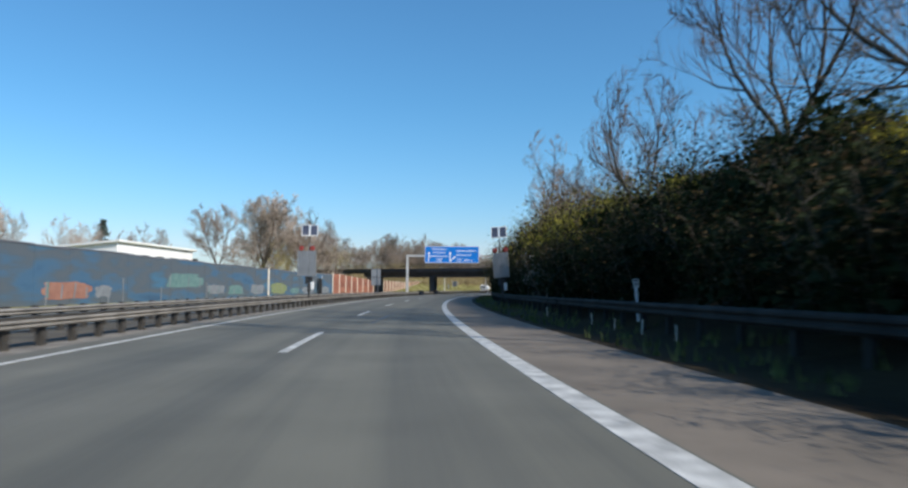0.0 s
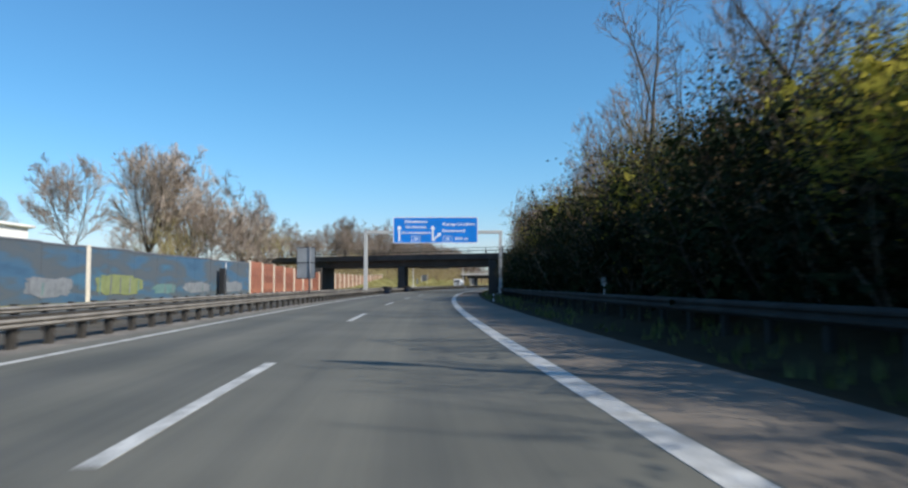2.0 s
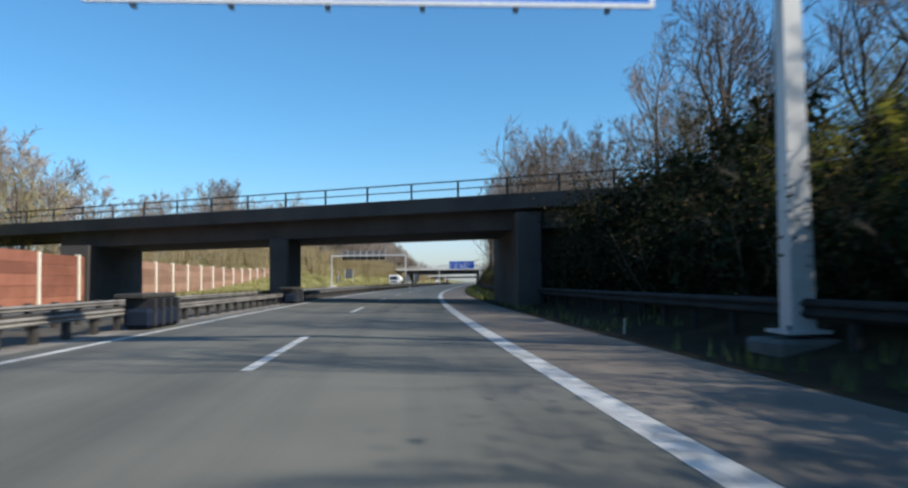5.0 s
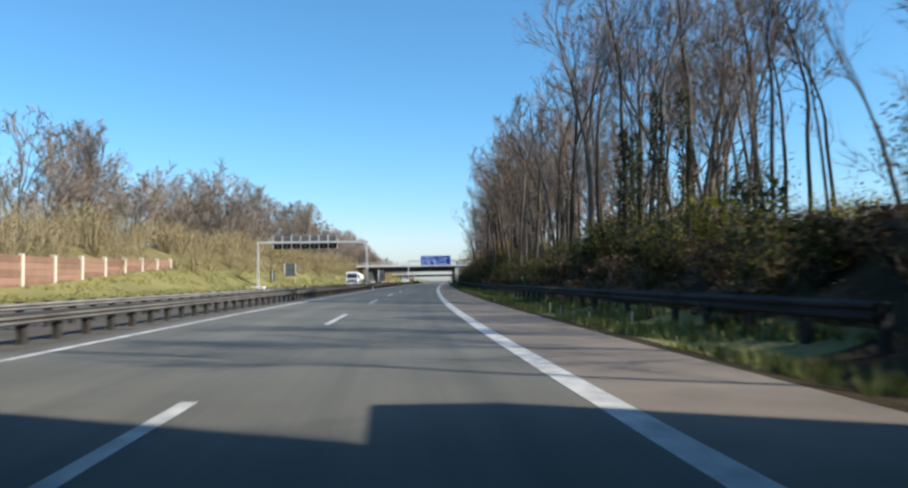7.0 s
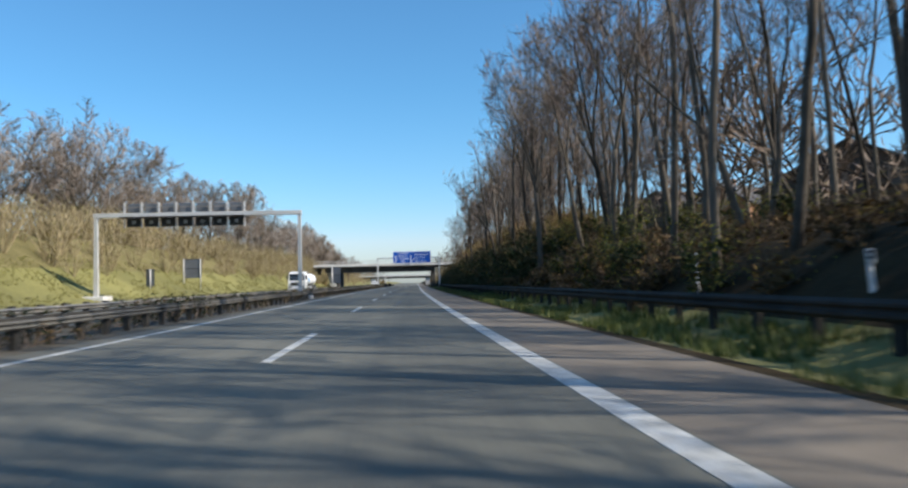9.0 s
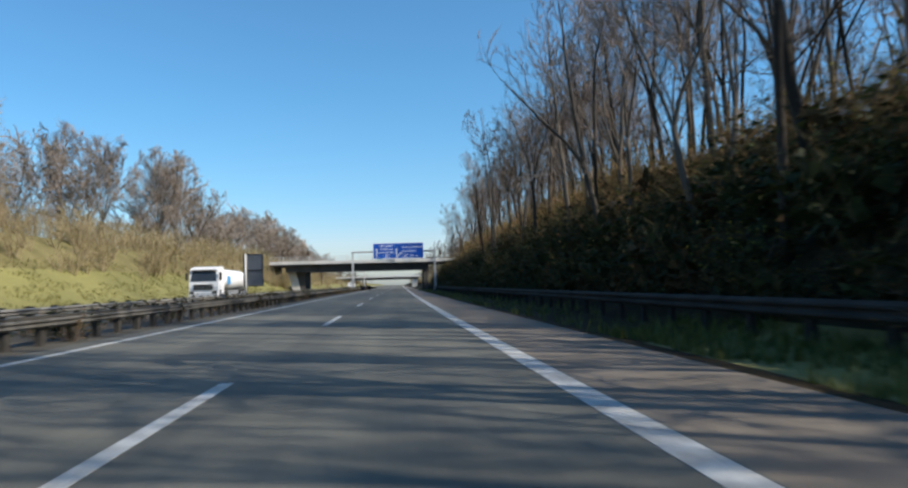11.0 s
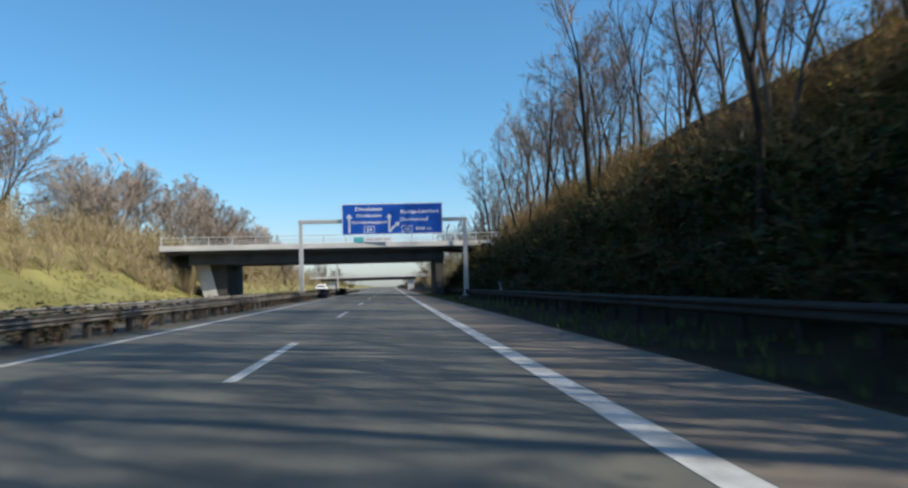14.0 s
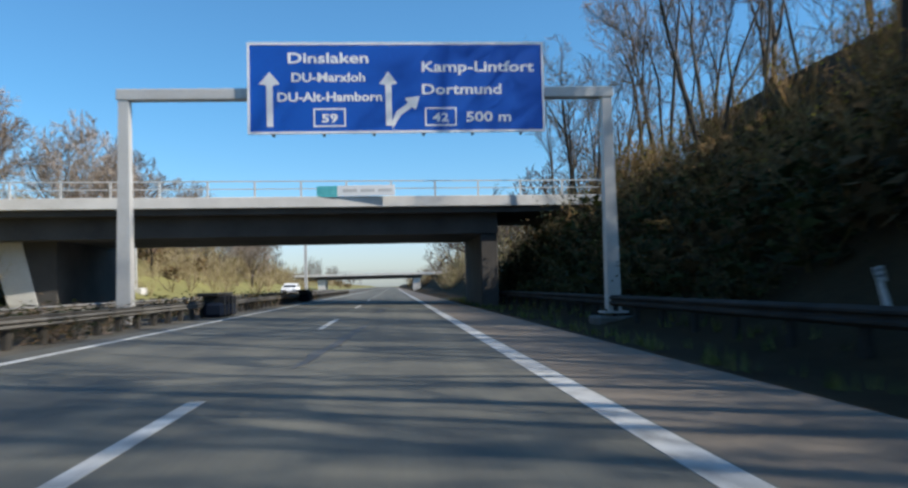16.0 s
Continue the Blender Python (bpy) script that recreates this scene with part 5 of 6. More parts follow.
def make_shrub(seed, radius, height, leaves, size, stems=9, twigs=8, mix=(0, 0, 1), mats=None, bark=None, core=0, stem=0.04):
    """A dense shrub: fanning stems with twigs, and leaves in uneven clumps."""
    r = random.Random(seed)
    wood, crown = Shape(), Shape()
    tips = []
    for k in range(stems):
        a = 6.2832 * k / stems + r.uniform(-0.3, 0.3)
        out = r.uniform(0.25, 1.0)
        stalk = bend((0.15 * math.cos(a), 0.15 * math.sin(a), -0.2), Vector((radius * out * math.cos(a), radius * out * math.sin(a), height * r.uniform(0.75, 1.0))),
                    math.hypot(radius * out, height) * r.uniform(0.8, 1.02), 4, 0.13, 0.03, r)
        ribbon_branch(wood, stalk, [stem, stem * 0.85, stem * 0.65, stem * 0.45, stem * 0.2], r)
        for _ in range(twigs):
            p, v = point_on(stalk, r.uniform(0.2, 1.0))
            tw = bend(p, side_of(v, r, r.uniform(0.4, 1.1)), r.uniform(0.25, 0.55) * radius, 2, 0.25, 0.05, r)
            ribbon_twig(wood, tw, stem * 0.5, r)
            tips += [tw[1], tw[2]]
        tips += stalk[2:]
    for _ in range(leaves):
        t = tips[r.randrange(len(tips))]
        k = 0.16 * radius + 0.1
        p = t + Vector((r.gauss(0, k), r.gauss(0, k), r.gauss(0, k)))
        if p.z < 0.05:
            p.z = r.uniform(0.05, 0.6)
        leaf_quads(crown, p, size * r.uniform(0.6, 1.35), r, mix[r.randrange(len(mix))])
    # Large inner leaves, added to stop sun passing through the shrub.
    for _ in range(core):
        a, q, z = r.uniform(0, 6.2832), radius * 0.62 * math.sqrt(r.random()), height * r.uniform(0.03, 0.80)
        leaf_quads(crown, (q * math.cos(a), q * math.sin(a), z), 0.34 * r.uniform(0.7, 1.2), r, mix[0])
    zs = [p[2] for p in crown.v + wood.v]
    k = height / max(zs)
    for sh in (wood, crown):
        sh.v = [(x, y, z * k) for x, y, z in sh.v]
    return wood.mesh("framework", bark or BARK, False), crown.mesh("foliage", mats, False)


OLIVE_TWIG = material("olive_brown_twigs", (0.10, 0.078, 0.036), (0.235, 0.185, 0.085), 1.0, 15, (0.85, 0.98), bump=0.0, per_object=0.5, specular=0.1)
TREES = {
    "tall": [make_tree(11 + i, 17.0, 0.158, 0.36 + 0.04 * (i % 3), 2 + i % 2, 0.42, 9 - i % 2, 8, 9, 0.012, fine=0.95, sides=3, dome=0.21) for i in range(5)],
    "twin": [make_tree(31 + i, 15.0, 0.18, 0.34, 2, 0.40, 6, 7, 9, 0.012, stems=2, fine=0.95, sides=3, dome=0.25) for i in range(4)],
    "slim": [make_tree(41 + i, 15.5, 0.11, 0.55, 1, 0.40, 12, 7, 8, 0.012, low=1, fine=0.9, sides=3, dome=0.15) for i in range(3)],
    "broad": [make_tree(51 + i, 11.0, 0.25, 0.22, 4, 0.85, 8, 11, 9, 0.012, sway=0.17, fine=0.8, dome=0.34) for i in range(4)],
    "left": [make_tree(71 + i, 13.0, 0.22, 0.26, 5, 0.80, 10, 12, 12, 0.0175, twig_mat=PALE_TWIG, sides=3, sway=0.15, rise=0.03, fine=0.62, dome=0.40) for i in range(4)],
    "far": [make_tree(65 + i, 12.0, 0.16, 0.2, 3, 0.9, 5, 5, 4, 0.05, sides=3, dome=0.42) for i in range(3)],
    "bank": [make_tree(61 + i, 12.0, 0.17, 0.22, 4, 0.85, 6, 9, 8, 0.028, twig_mat=PALE_TWIG, sides=3, rise=0.03, fine=0.65, dome=0.40) for i in range(4)],
    "thicket": [make_tree(81 + i, 9.0, 0.09, 0.2, 2, 0.6, 5, 8, 9, 0.013, stems=4, twig_mat=OLIVE_TWIG, low=3, sides=3) for i in range(3)],
    "bud": [make_tree(91 + i, 10.0, 0.12, 0.18, 3, 0.6, 5, 7, 8, 0.016, stems=2, twig_mat=BUD_TWIG, sides=3) for i in range(3)],
}
MIX = [LEAF_SHADE, LEAF_SPRING, LEAF_BROWN]
SHRUBS = {
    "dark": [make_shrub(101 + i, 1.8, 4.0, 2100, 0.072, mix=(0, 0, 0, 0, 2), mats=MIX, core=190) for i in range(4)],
    "spring": [make_shrub(111 + i, 1.8, 4.0, 2100, 0.062, twigs=16, mix=(1, 1, 1, 1, 0, 2), mats=MIX, core=110) for i in range(4)],
    "brown": [make_shrub(121 + i, 1.6, 2.2, 520, 0.075, stems=10, twigs=28, mix=(2, 2, 2, 0, 1), mats=MIX, core=50) for i in range(3)],
    "bare": [make_shrub(131 + i, 1.9, 3.6, 90, 0.07, stems=13, twigs=16, mix=(2, 1, 1), mats=MIX, bark=STRAW_TWIG) for i in range(4)],
}
SHRUBS["low"] = [make_shrub(151 + i, 1.6, 2.2, 230, 0.085, stems=8, twigs=24, mix=(2, 2, 2, 2, 0), mats=MIX, core=70, stem=0.022) for i in range(4)]
SHRUBS["ivy"] = [make_shrub(171 + i, 1.6, 2.1, 330, 0.10, stems=8, twigs=12, mix=(0, 0, 0, 0, 2), mats=MIX, core=60) for i in range(3)]
SHRUBS["green"] = [make_shrub(181 + i, 1.7, 4.0, 1500, 0.085, mix=(0, 0, 0, 1, 2), mats=[LEAF_IVY, LEAF_SPRING, LEAF_BROWN], core=110) for i in range(3)]
SHRUBS["weed"] = [make_shrub(161 + i, 1.7, 3.4, 110, 0.24, stems=7, twigs=8, mix=(0, 0, 2), mats=MIX) for i in range(3)]
SHRUBS["blossom"] = [make_shrub(141, 0.9, 2.6, 240, 0.045, stems=6, twigs=10, mix=(0,), mats=[BLOSSOM])]
rng = random.Random(23)


def plant(kind, pieces, s, d, scale, label, category, group, names, lean=0.0):
    ob = thing(kind, frame_at(s, d, ground_z(s, d) - 0.05, rng.uniform(0, 360)) @ Matrix.Rotation(radians(lean), 4, "X") @ Matrix.Diagonal((scale, scale, scale * rng.uniform(0.92, 1.1), 1)), label, category, group)
    for name, me in zip(names, pieces):
        part(name, me, None, ob)
    return ob


def tree(kind, s, d, scale, label, group, lean=0.0):
    return plant("bare_tree", rng.choice(TREES[kind]), s, d, scale, label, "tree", group, ("trunk", "crown"), lean)


def make_ivy(seed, low, high, radius, leaves):
    """A sleeve of ivy round a trunk, with a ragged outline."""
    r = random.Random(seed)
    sh = Shape()
    for _ in range(leaves):
        z, a = r.uniform(low, high), r.uniform(0, 6.2832)
        q = radius * (0.45 + 0.55 * math.sqrt(r.random())) * (1.0 - 0.5 * max(0.0, (z - low) / (high - low) - 0.5)) * (0.8 + 0.5 * noise.noise((z * 0.9, a, seed)))
        leaf_quads(sh, (q * math.cos(a), q * math.sin(a), z), 0.10 * r.uniform(0.7, 1.3), r)
    return sh.mesh("ivy", LEAF_IVY)


IVY = [make_ivy(201 + i, 0.0, 5.5 + i, 0.45, 1000) for i in range(3)]


def ivy_tree(s, d, scale):
    ob = tree("slim", s, d, scale, "slender bare tree with its trunk wrapped in dark ivy", "ivy-clad trees")
    part("ivy", rng.choice(IVY), None, ob, "dark green ivy round the trunk")


def shrub(kind, s, d, scale, label, group):
    return plant("shrub", rng.choice(SHRUBS[kind]), s, d, scale, label, "shrub", group, ("framework", "foliage"))


def scatter(name, spots, pools, label, category, twig=None, mats=None):
    """Many shrubs that nobody could count, as one mesh."""
    src = []
    for wood, crown in pools:
        vs, loops, starts, slots = [], [], [], []
        off = lo = 0
        for me, base in ((wood, len(mats) - 1 if mats else 3), (crown, 0)):
            n = len(me.vertices)
            co = np.empty(n * 3)
            me.vertices.foreach_get("co", co)
            vs.append(co.reshape(-1, 3))
            li = np.empty(len(me.loops), dtype=np.int64)
            me.loops.foreach_get("vertex_index", li)
            loops.append(li + off)
            st = np.empty(len(me.polygons), dtype=np.int64)
            me.polygons.foreach_get("loop_start", st)
            starts.append(st + lo)
            mi = np.empty(len(me.polygons), dtype=np.int64)
            me.polygons.foreach_get("material_index", mi)
            slots.append(mi + base)
            off, lo = off + n, lo + len(li)
        src.append((np.concatenate(vs), np.concatenate(loops), np.concatenate(starts), np.concatenate(slots)))
    V, L, S, M = [], [], [], []
    nv = nl = 0
    for s, d, scale in spots:
        co, li, st, mi = src[rng.randrange(len(src))]
        m = np.array(frame_at(s, d, ground_z(s, d) - 0.1, rng.uniform(0, 360)) @ Matrix.Diagonal((scale, scale, scale * rng.uniform(0.8, 1.2), 1)))
        V.append(co @ m[:3, :3].T + m[:3, 3])
        L.append(li + nv)
        S.append(st + nl)
        M.append(mi)
        nv, nl = nv + len(co), nl + len(li)
    V, L, S, M = map(np.concatenate, (V, L, S, M))
    me = bpy.data.meshes.new(name)
    me.vertices.add(len(V))
    me.vertices.foreach_set("co", V.ravel())
    me.loops.add(len(L))
    me.loops.foreach_set("vertex_index", L)
    me.polygons.add(len(S))
    me.polygons.foreach_set("loop_start", S)
    for mt in mats or (LEAF_SHADE, LEAF_SPRING, LEAF_BROWN, twig or TWIG):
        me.materials.append(mt)
    me.polygons.foreach_set("material_index", M)
    me.update(calc_edges=True)
    tagged(new(name, me), label, category, kind="stuff")


def grass(name, areas, label, size=0.22, mat=None):
    """Tufts of blades; areas of (s0, s1, d0, d1, count)."""
    r = random.Random(5)
    V, F = [], []
    for s0, s1, d0, d1, count in areas:
        for _ in range(count):
            s, d = r.uniform(s0, s1), r.uniform(d0, d1)
            if noise.noise((s * 0.25, d * 0.6, 0)) < -0.15:
                continue
            c = at(s, d, ground_z(s, d) - 0.02)
            for _ in range(4):
                a = r.uniform(0, 6.2832)
                h = size * r.uniform(0.5, 1.6)
                u = Vector((math.cos(a), math.sin(a), 0))
                b = c + Vector((r.uniform(-0.1, 0.1), r.uniform(-0.1, 0.1), 0))
                n = len(V)
                V += [tuple(b - u * 0.025), tuple(b + u * 0.025), tuple(b + Vector((-u.y, u.x, 0)) * r.uniform(-0.6, 0.6) * h + Vector((0, 0, h)))]
                F.append((n, n + 1, n + 2))
    me = bpy.data.meshes.new(name)
    me.from_pydata(V, [], F)
    me.materials.append(mat or GRASS)
    tagged(new(name, me), label, "grass", kind="stuff")


# hedge and trees on the right, before the dark bridge
HEDGE_S, HEDGE_TOP = (-10, 0, 20, 32, 45, 60, 90, 106, 112, 116, 121, 131, 145), (6.2, 6.2, 6.3, 6.8, 7.3, 7.6, 7.5, 8.4, 8.3, 6.9, 5.3, 5.7, 5.2)
behind = []
for row, (d, share) in enumerate(((7.9, 0.60), (9.5, 0.88), (11.3, 1.0), (13.4, 1.06), (15.8, 1.08))):
    s = -6.0 + row * 0.7
    while s < (140.5 - 0.5 * row if row < 3 else 152 - 1.2 * row):
        dd = d + rng.uniform(-0.5, 0.5)
        # Front rows get mostly the shade-darkened leaves, back rows the budding ones.
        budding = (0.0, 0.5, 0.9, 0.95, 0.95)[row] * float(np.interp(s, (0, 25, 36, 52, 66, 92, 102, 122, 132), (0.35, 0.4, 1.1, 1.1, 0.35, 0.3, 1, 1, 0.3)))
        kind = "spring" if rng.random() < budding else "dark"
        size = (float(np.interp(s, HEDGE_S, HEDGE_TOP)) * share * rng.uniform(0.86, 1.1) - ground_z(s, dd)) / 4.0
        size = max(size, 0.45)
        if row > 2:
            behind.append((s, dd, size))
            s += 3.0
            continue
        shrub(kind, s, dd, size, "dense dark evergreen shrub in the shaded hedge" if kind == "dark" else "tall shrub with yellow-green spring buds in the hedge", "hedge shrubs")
        s += rng.uniform(1.8, 2.5) * max(0.75, min(1.0, size)) + 0.1 * row
for s, d, sc, k in ((19, 15.5, 1.1, "broad"), (27, 13.5, 1.12, "broad"), (23.5, 18.0, 1.1, "broad"), (35.5, 10.6, 0.78, "broad"), (46, 14.0, 0.7, "broad"), (52, 12.5, 0.62, "broad"), (58, 14.5, 0.66, "broad"), (66, 11.6, 0.88, "broad"), (71, 13.5, 0.7, "broad"), (76, 15, 0.85, "broad"),
                    (82, 13.5, 0.75, "twin"), (88, 12.5, 0.95, "tall"), (93, 14.5, 0.78, "tall"), (98, 12.8, 0.80, "twin"), (103, 15.5, 0.8, "tall"), (108, 13.2, 0.72, "broad"), (113, 15.5, 0.75, "tall"), (118, 12.8, 0.72, "broad"), (124, 14.6, 0.72, "tall"), (129, 12.8, 0.7, "broad"),
                    (121, 16.5, 0.9, "tall"), (126, 17.0, 0.9, "twin"), (131, 16.0, 0.85, "tall"), (134, 14.5, 0.7, "broad"), (140, 12.0, 0.98, "broad"), (143, 15.5, 0.85, "broad"), (15, 17, 0.9, "tall"), (17, 14, 0.8, "twin"), (8, 16, 0.9, "tall"), (42, 18, 0.6, "tall"), (149, 13.0, 0.62, "twin"), (152, 16.5, 0.7, "tall")):
    tree(k, s, d, sc, "bare grey-brown tree above the dark hedge", "trees over the hedge")

scatter("hedge_thicket", behind, SHRUBS["spring"][:3] + SHRUBS["dark"][:1], "olive-green budding thicket behind the dark hedge", "thicket")
s = 74.0
while s < 152:
    for d in (14.0, 16.6):
        if rng.random() < (0.62 if s < 112 else 0.25):
            tree("thicket", s + rng.uniform(-1.2, 1.2), d + rng.uniform(-1, 1), rng.uniform(0.65, 0.95), "many-stemmed bare tree with olive-brown twigs above the hedge", "trees over the hedge")
    s += 4.2

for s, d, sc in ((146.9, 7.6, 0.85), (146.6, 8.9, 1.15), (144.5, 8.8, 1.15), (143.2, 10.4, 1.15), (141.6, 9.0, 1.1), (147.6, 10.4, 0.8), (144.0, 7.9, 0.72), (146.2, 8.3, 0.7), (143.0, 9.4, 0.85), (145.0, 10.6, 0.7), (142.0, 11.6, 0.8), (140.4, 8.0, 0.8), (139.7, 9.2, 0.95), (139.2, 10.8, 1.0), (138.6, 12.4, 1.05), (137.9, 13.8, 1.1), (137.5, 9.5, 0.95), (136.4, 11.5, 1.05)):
    shrub("dark", s, d, sc, "dense shade-dark evergreen shrub growing against the bridge abutment", "hedge shrubs")

for s, d in ((45.0, 7.35), (41.7, 7.45)):
    shrub("blossom", s, d, 1.35, "shrub with white blossom growing out of the dark hedge", "blossoming shrubs")

# wood on the right, between the bridges
s = 168.0
while s < 262:
    for d in (9.8, 12.8, 16.0, 19.5):
        if rng.random() < (0.82 if 186 < s < 225 else 0.6 if s < 225 else 0.74) and not (s < 186 and d < 12):
            tree(rng.choice(("tall", "tall", "twin", "slim", "slim")), s + rng.uniform(-1.4, 1.4), d + rng.uniform(-1.2, 1.2), rng.uniform(0.85, 1.15) * (0.62 if s < 188 else 1.0), "tall slender bare tree in the strip of wood", "trees of the wood")
    s += 3.6
for s, d, sc in ((159, 15.5, 0.85), (161, 20, 1.0), (163.5, 24, 1.05), (166, 17.5, 0.9), (168.5, 22, 1.0), (171, 26, 1.05), (173, 18.5, 0.85), (176, 23, 0.95), (179, 20, 0.9), (182, 25, 1.0), (186, 21.5, 0.95), (190, 24, 1.0)):
    tree(rng.choice(("tall", "slim", "slim")), s, d, sc, "tall slender bare tree at the back of the strip of wood", "trees of the wood")
for i in range(18):
    tree("slim" if i < 11 else "far", 198 + 3.6 * i + rng.uniform(-1.2, 1.2), (21.5, 24.5)[i % 2] + rng.uniform(-1, 1), rng.uniform(1.0, 1.25), "bare tree with a close crown at the back of the wood", "trees of the wood")
for s, d, sc in ((191.5, 9.6, 0.8), (193.2, 10.6, 0.95), (194.8, 9.5, 0.85), (196.6, 10.4, 0.95), (198.4, 9.6, 0.75), (200.0, 10.8, 0.8)):
    shrub("green", s, d, sc * 0.72, "tall green shrub beneath the slender trees", "shrubs of the wood's edge")
for s, d, sc in ((188.5, 10.8, 0.95), (190.2, 12.6, 1.05), (192.4, 10.4, 1.0), (196.0, 12.0, 1.1)):
    ivy_tree(s, d, sc)
s = 160.0
while s < 262:
    for d, sc, kinds in ((8.2, 0.5, ("green", "brown")), (10.2, 0.62, ("green", "brown", "brown", "spring")), (13.0, 0.62, ("brown", "brown", "green")), (15.6, 0.7, ("spring", "green", "brown"))):
        if rng.random() < 0.9 and (d < 15 or s < 200):
            k = rng.choice(kinds)
            if k == "spring" and s > 200:
                k = "brown"
            shrub(k, s + rng.uniform(-1, 1), d + rng.uniform(-0.5, 0.5), sc * rng.uniform(0.8, 1.15), {"green": "low green shrub at the wood's edge", "brown": "low brown shrub with dry leaves at the wood's edge", "spring": "shrub with first green leaves at the wood's edge"}[k], "shrubs of the wood's edge")
    s += 2.7

spots = []
s = 158.0
while s < 256:
    for d, sc in ((7.4, 0.42), (8.4, 0.5), (9.4, 0.55), (11.4, 0.6), (14.0, 0.65), (17.0, 0.65), (20.5, 0.65)):
        spots.append((s + rng.uniform(-0.8, 0.8), d + rng.uniform(-0.7, 0.7), sc * rng.uniform(0.7, 1.25)))
    s += 1.8
scatter("wood_undergrowth", [p for p in spots if not (203 < p[0] < 222 and p[1] < 8.9)], SHRUBS["low"], "brown and olive undergrowth beneath the slender trees", "undergrowth")

# steep bank on the right, before the pale bridge
s = 264.0
while s < 412:
    for d in (10.5, 12.8, 15.0, 17.5, 20.0, 22.5):
        if rng.random() < (0.78 if s < 330 else 0.6) and not (d < 11 and s > 330):
            tree(rng.choice(("twin", "tall", "twin", "slim", "tall")), s + rng.uniform(-1.5, 1.5), d + rng.uniform(-0.9, 0.9), rng.uniform(0.75, 1.1), "slender bare tree leaning on the steep bank", "trees of the steep bank", rng.uniform(-4, 6))
    s += 4.6
spots = []
s = 250.0
while s < 415:
    for d, sc in ((7.7, 0.75), (8.8, 1.05), (10.1, 1.18), (11.5, 1.18), (12.9, 0.8), (14.5, 0.5)):
        spots.append((s + rng.uniform(-0.8, 0.8), d + rng.uniform(-0.5, 0.5), sc * rng.uniform(0.7, 1.25)))
    s += 2.0
scatter("bank_undergrowth", [p for p in spots if p[1] > 11.0], SHRUBS["low"] + SHRUBS["ivy"][:1], "dark brown and green undergrowth covering the upper steep bank", "undergrowth", mats=(LEAF_IVY, LEAF_SPRING, LEAF_BROWN, OLIVE_TWIG))
scatter("bank_undergrowth", [p for p in spots if p[1] <= 11.0 and not (357 < p[0] < 369 and p[1] < 9.4)], SHRUBS["ivy"] + SHRUBS["low"][:1], "dark green ivy and shrubs covering the foot of the steep bank", "undergrowth", mats=(LEAF_IVY, LEAF_SPRING, LEAF_BROWN, OLIVE_TWIG))

spots = []
for _ in range(460):
    s = rng.uniform(256, 408)
    d = rng.uniform(10.4, 16.8)
    spots.append((s, d, rng.uniform(0.42, 0.7) * (1.35 if d > 12.5 else 1.1 if d > 11.5 else 0.95)))
scatter("bank_brush", spots, SHRUBS["bare"], "rust-brown leafless brush near the crest of the steep bank", "brush", RUSTY_TWIG)

# brush and trees on the left bank
spots = []
for _ in range(520):
    s, d = rng.uniform(168, 560), rng.uniform(-40, -24.0)
    if s < 240 and d > -27.5:
        d -= 3.5
    spots.append((s, d, rng.uniform(0.75, 1.35) * min(1.0, 0.55 + (-24 - d) * 0.16)))
for _ in range(220):
    spots.append((rng.uniform(172, 400), rng.uniform(-36, -25.0), rng.uniform(0.5, 0.85)))
for _ in range(34):
    spots.append((rng.uniform(386, 396.5), rng.uniform(-27, -21.3), rng.uniform(0.5, 0.85)))
for _ in range(70):
    spots.append((rng.uniform(408, 480), rng.uniform(-30, -21.5), rng.uniform(0.5, 0.9)))
for _ in range(40):
    spots.append((rng.uniform(409, 480), rng.uniform(7.6, 12.0), rng.uniform(0.5, 0.9)))
scatter("bank_brush", spots, SHRUBS["bare"], "straw-brown leafless brush covering the upper bank", "brush", STRAW_TWIG)
for s, d, sc in ((239, -36, 1.0), (246, -40, 1.05), (286, -36, 1.3), (293, -38, 1.25), (299, -34, 1.15), (281, -41, 1.3), (330, -33, 0.8), (340, -40, 1.2), (347, -38, 1.25), (366, -37, 1.3), (371, -35, 1.35), (377, -40, 1.3), (385, -36, 1.2), (408, -36, 1.1), (414, -38, 1.15), (421, -35, 1.1), (430, -40, 1.15), (436, -34, 1.15), (446, -36, 1.25), (458, -35, 1.2), (470, -37, 1.3), (486, -36, 1.2), (503, -37, 1.15), (522, -36, 1.05), (545, -36, 0.95)):
    tree("left", s, d, sc, "large bare round-crowned tree on the bank beyond the oncoming carriageway", "trees of the far bank")
spots = [(rng.uniform(176, 540), rng.uniform(-56, -33), rng.uniform(0.7, 1.1)) for _ in range(105)]
spots += [(rng.uniform(205, 330), rng.uniform(-43, -33), rng.uniform(0.7, 0.95)) for _ in range(30)]
spots += [(rng.uniform(425, 540), rng.uniform(-34, -24), rng.uniform(0.6, 0.95)) for _ in range(18)]
scatter("bank_wood", spots, TREES["bank"], "bare pale trees standing close on the bank beyond the oncoming carriageway", "wood", mats=(PALE_TWIG, BARK))
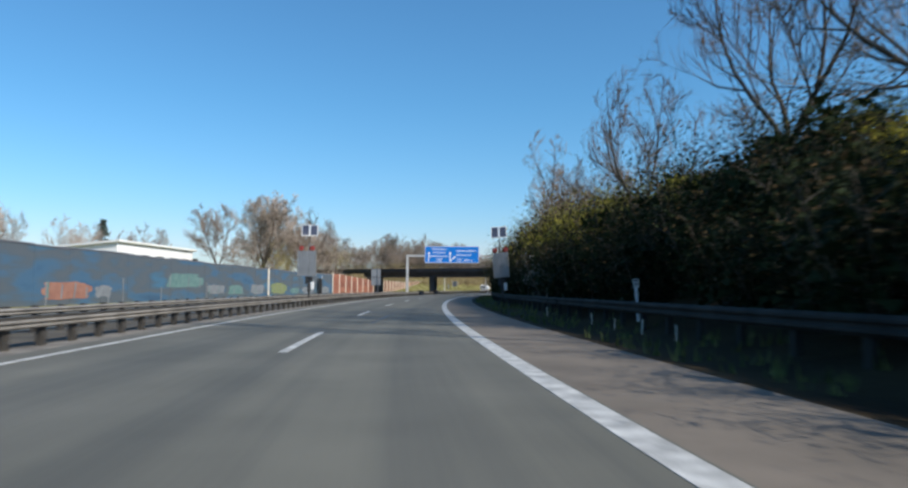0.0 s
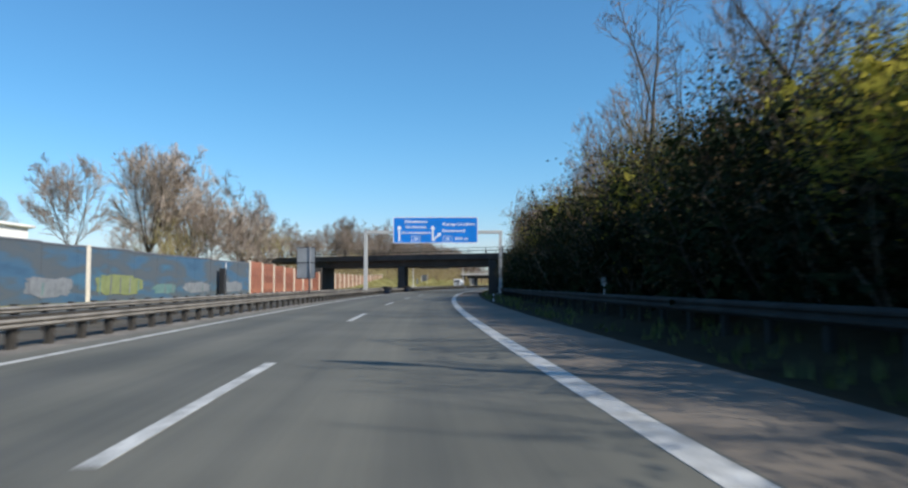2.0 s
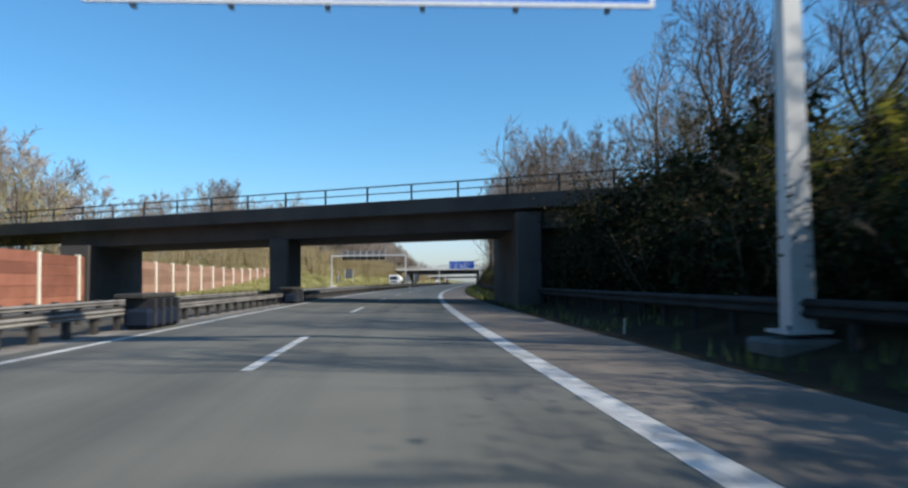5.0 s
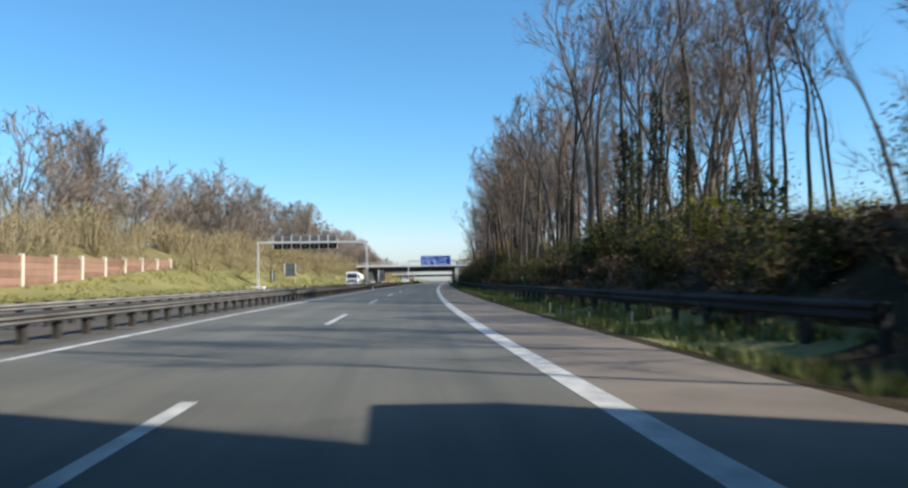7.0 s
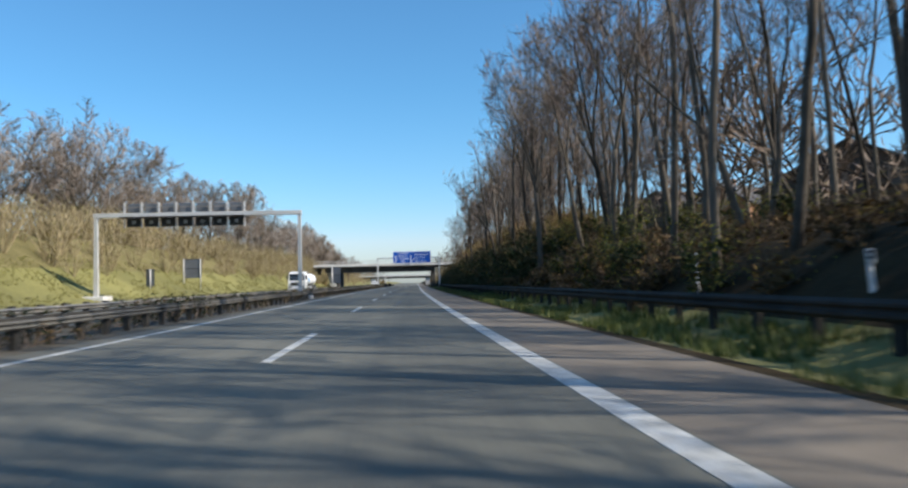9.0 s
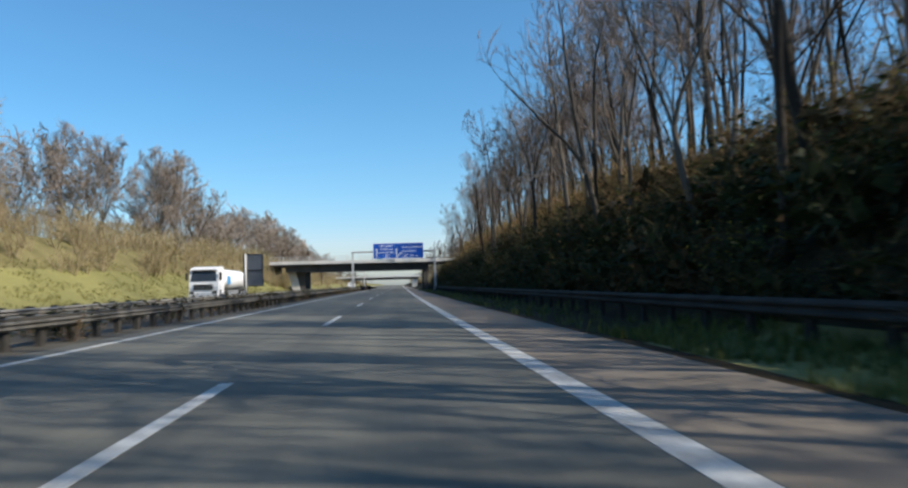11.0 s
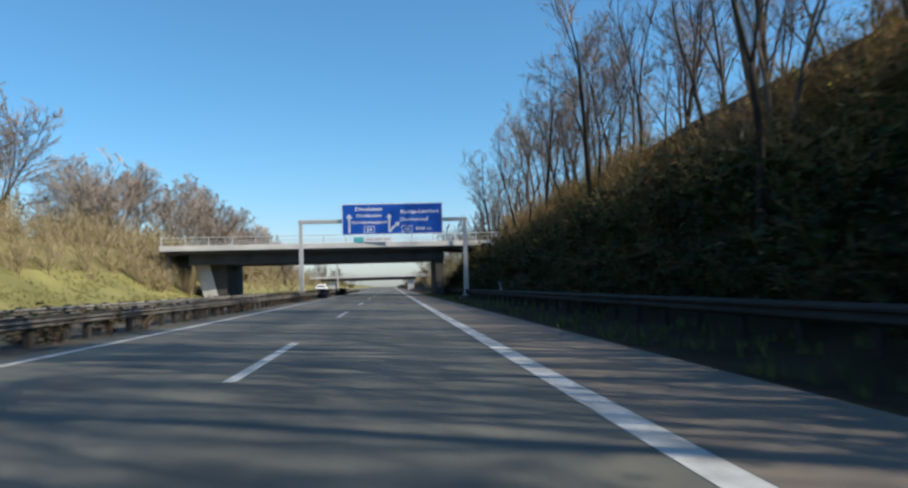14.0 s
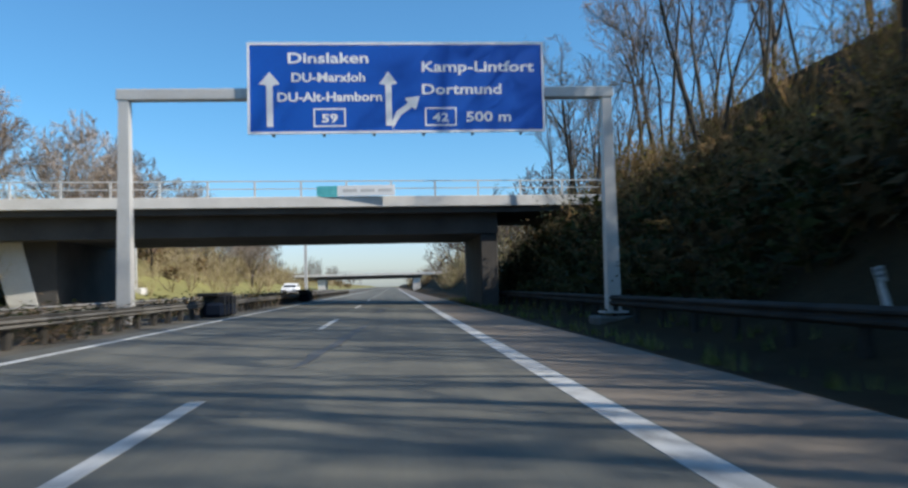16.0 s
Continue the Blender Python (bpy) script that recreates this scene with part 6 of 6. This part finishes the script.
for s, d, sc, k in ((62, -38, 0.72, "left"), (70, -42, 0.8, "left"), (78, -46, 0.82, "left"), (55, -40, 0.7, "left"), (48, -44, 0.8, "left"), (86, -62, 0.9, "left"), (128, -40, 1.25, "left"), (134, -35, 1.4, "left"), (140, -38, 1.45, "left"), (146, -34, 1.5, "left"), (152, -38, 1.45, "left"),
                    (131, -30, 0.9, "bud"), (138, -29, 0.95, "left"), (160, -33, 1.0, "left"), (168, -36, 1.35, "left"), (176, -33, 1.0, "bud"), (185, -38, 1.2, "left"), (150, -27, 0.6, "left"), (120, -62, 1.0, "left"), (140, -60, 1.1, "left"),
                    (164, -50, 0.95, "left"), (180, -55, 1.0, "left"), (195, -45, 1.0, "left"), (100, -68, 1.0, "left"), (112, -31, 0.45, "bud"), (124, -28, 0.7, "bud")):
    tree(k, s, d, sc, "bare tree with fine pale twigs behind the noise wall", "trees behind the walls")

# woods closing the view far ahead
spots = [(rng.uniform(440, 1000), rng.uniform(11, 45) if rng.random() < 0.5 else rng.uniform(-70, -26), rng.uniform(0.6, 1.0)) for _ in range(130)]
spots += [(rng.uniform(416, 500), rng.uniform(10.5, 24), rng.uniform(0.6, 0.95)) for _ in range(26)]
scatter("far_wood", spots, TREES["far"], "bare brown woods far along the motorway", "wood", mats=(TWIG, BARK))

spots = []
for _ in range(190):
    s = rng.uniform(415, 760)
    spots.append((s, rng.uniform(7.5, 30) if rng.random() < 0.5 else rng.uniform(-50, -22), rng.uniform(0.9, 1.7)))
scatter("far_brush", spots, SHRUBS["bare"] + SHRUBS["low"], "brown brush along the motorway far ahead", "brush", STRAW_TWIG)

# weeds on the median and grass on the verges
spots = [(rng.uniform(204, 420), rng.uniform(-8.3, -6.4), rng.uniform(0.14, 0.28)) for _ in range(480)] + [(rng.uniform(366, 408), rng.uniform(-8.3, -6.9), rng.uniform(0.18, 0.34)) for _ in range(20)]
scatter("median_weeds", spots, SHRUBS["weed"], "dark weeds growing through the median barrier", "weeds")
grass("verge_grass", [(-8, 150, 4.5, 6.9, 900), (160, 262, 4.55, 6.9, 7000), (262, 420, 4.4, 6.9, 1300)], "short spring grass on the shaded verges")
grass("bank_grass", [(165, 430, -26.5, -19.4, 17000)], "pale yellow-green grass at the foot of the sunlit bank", 0.17, BANK_GRASS)


def fir(s, d, height):
    r = random.Random(3)
    t = thing("fir_tree", frame_at(s, d, 0.2), "dark evergreen fir behind the white hall", "tree")
    part("trunk", Shape().tube([(0, 0, -0.3), (0, 0, height * 0.95)], [0.22, 0.03], 7), BARK, t, shade=True)
    sh = Shape()
    for k in range(26):
        z = height * (0.2 + 0.78 * k / 26)
        ln = (height - z) * 0.34 + 0.25
        for j in range(7):
            a = r.uniform(0, 6.2832)
            tip = Vector((math.cos(a) * ln * r.uniform(0.7, 1.1), math.sin(a) * ln * r.uniform(0.7, 1.1), z - ln * 0.25))
            for _ in range(9):
                leaf_quads(sh, Vector((0, 0, z)).lerp(tip, r.uniform(0.25, 1.0)) + Vector((r.gauss(0, 0.12), r.gauss(0, 0.12), r.gauss(0, 0.1))), 0.28, r)
    part("needles", sh, NEEDLES, t)


fir(126, -60, 12.8)
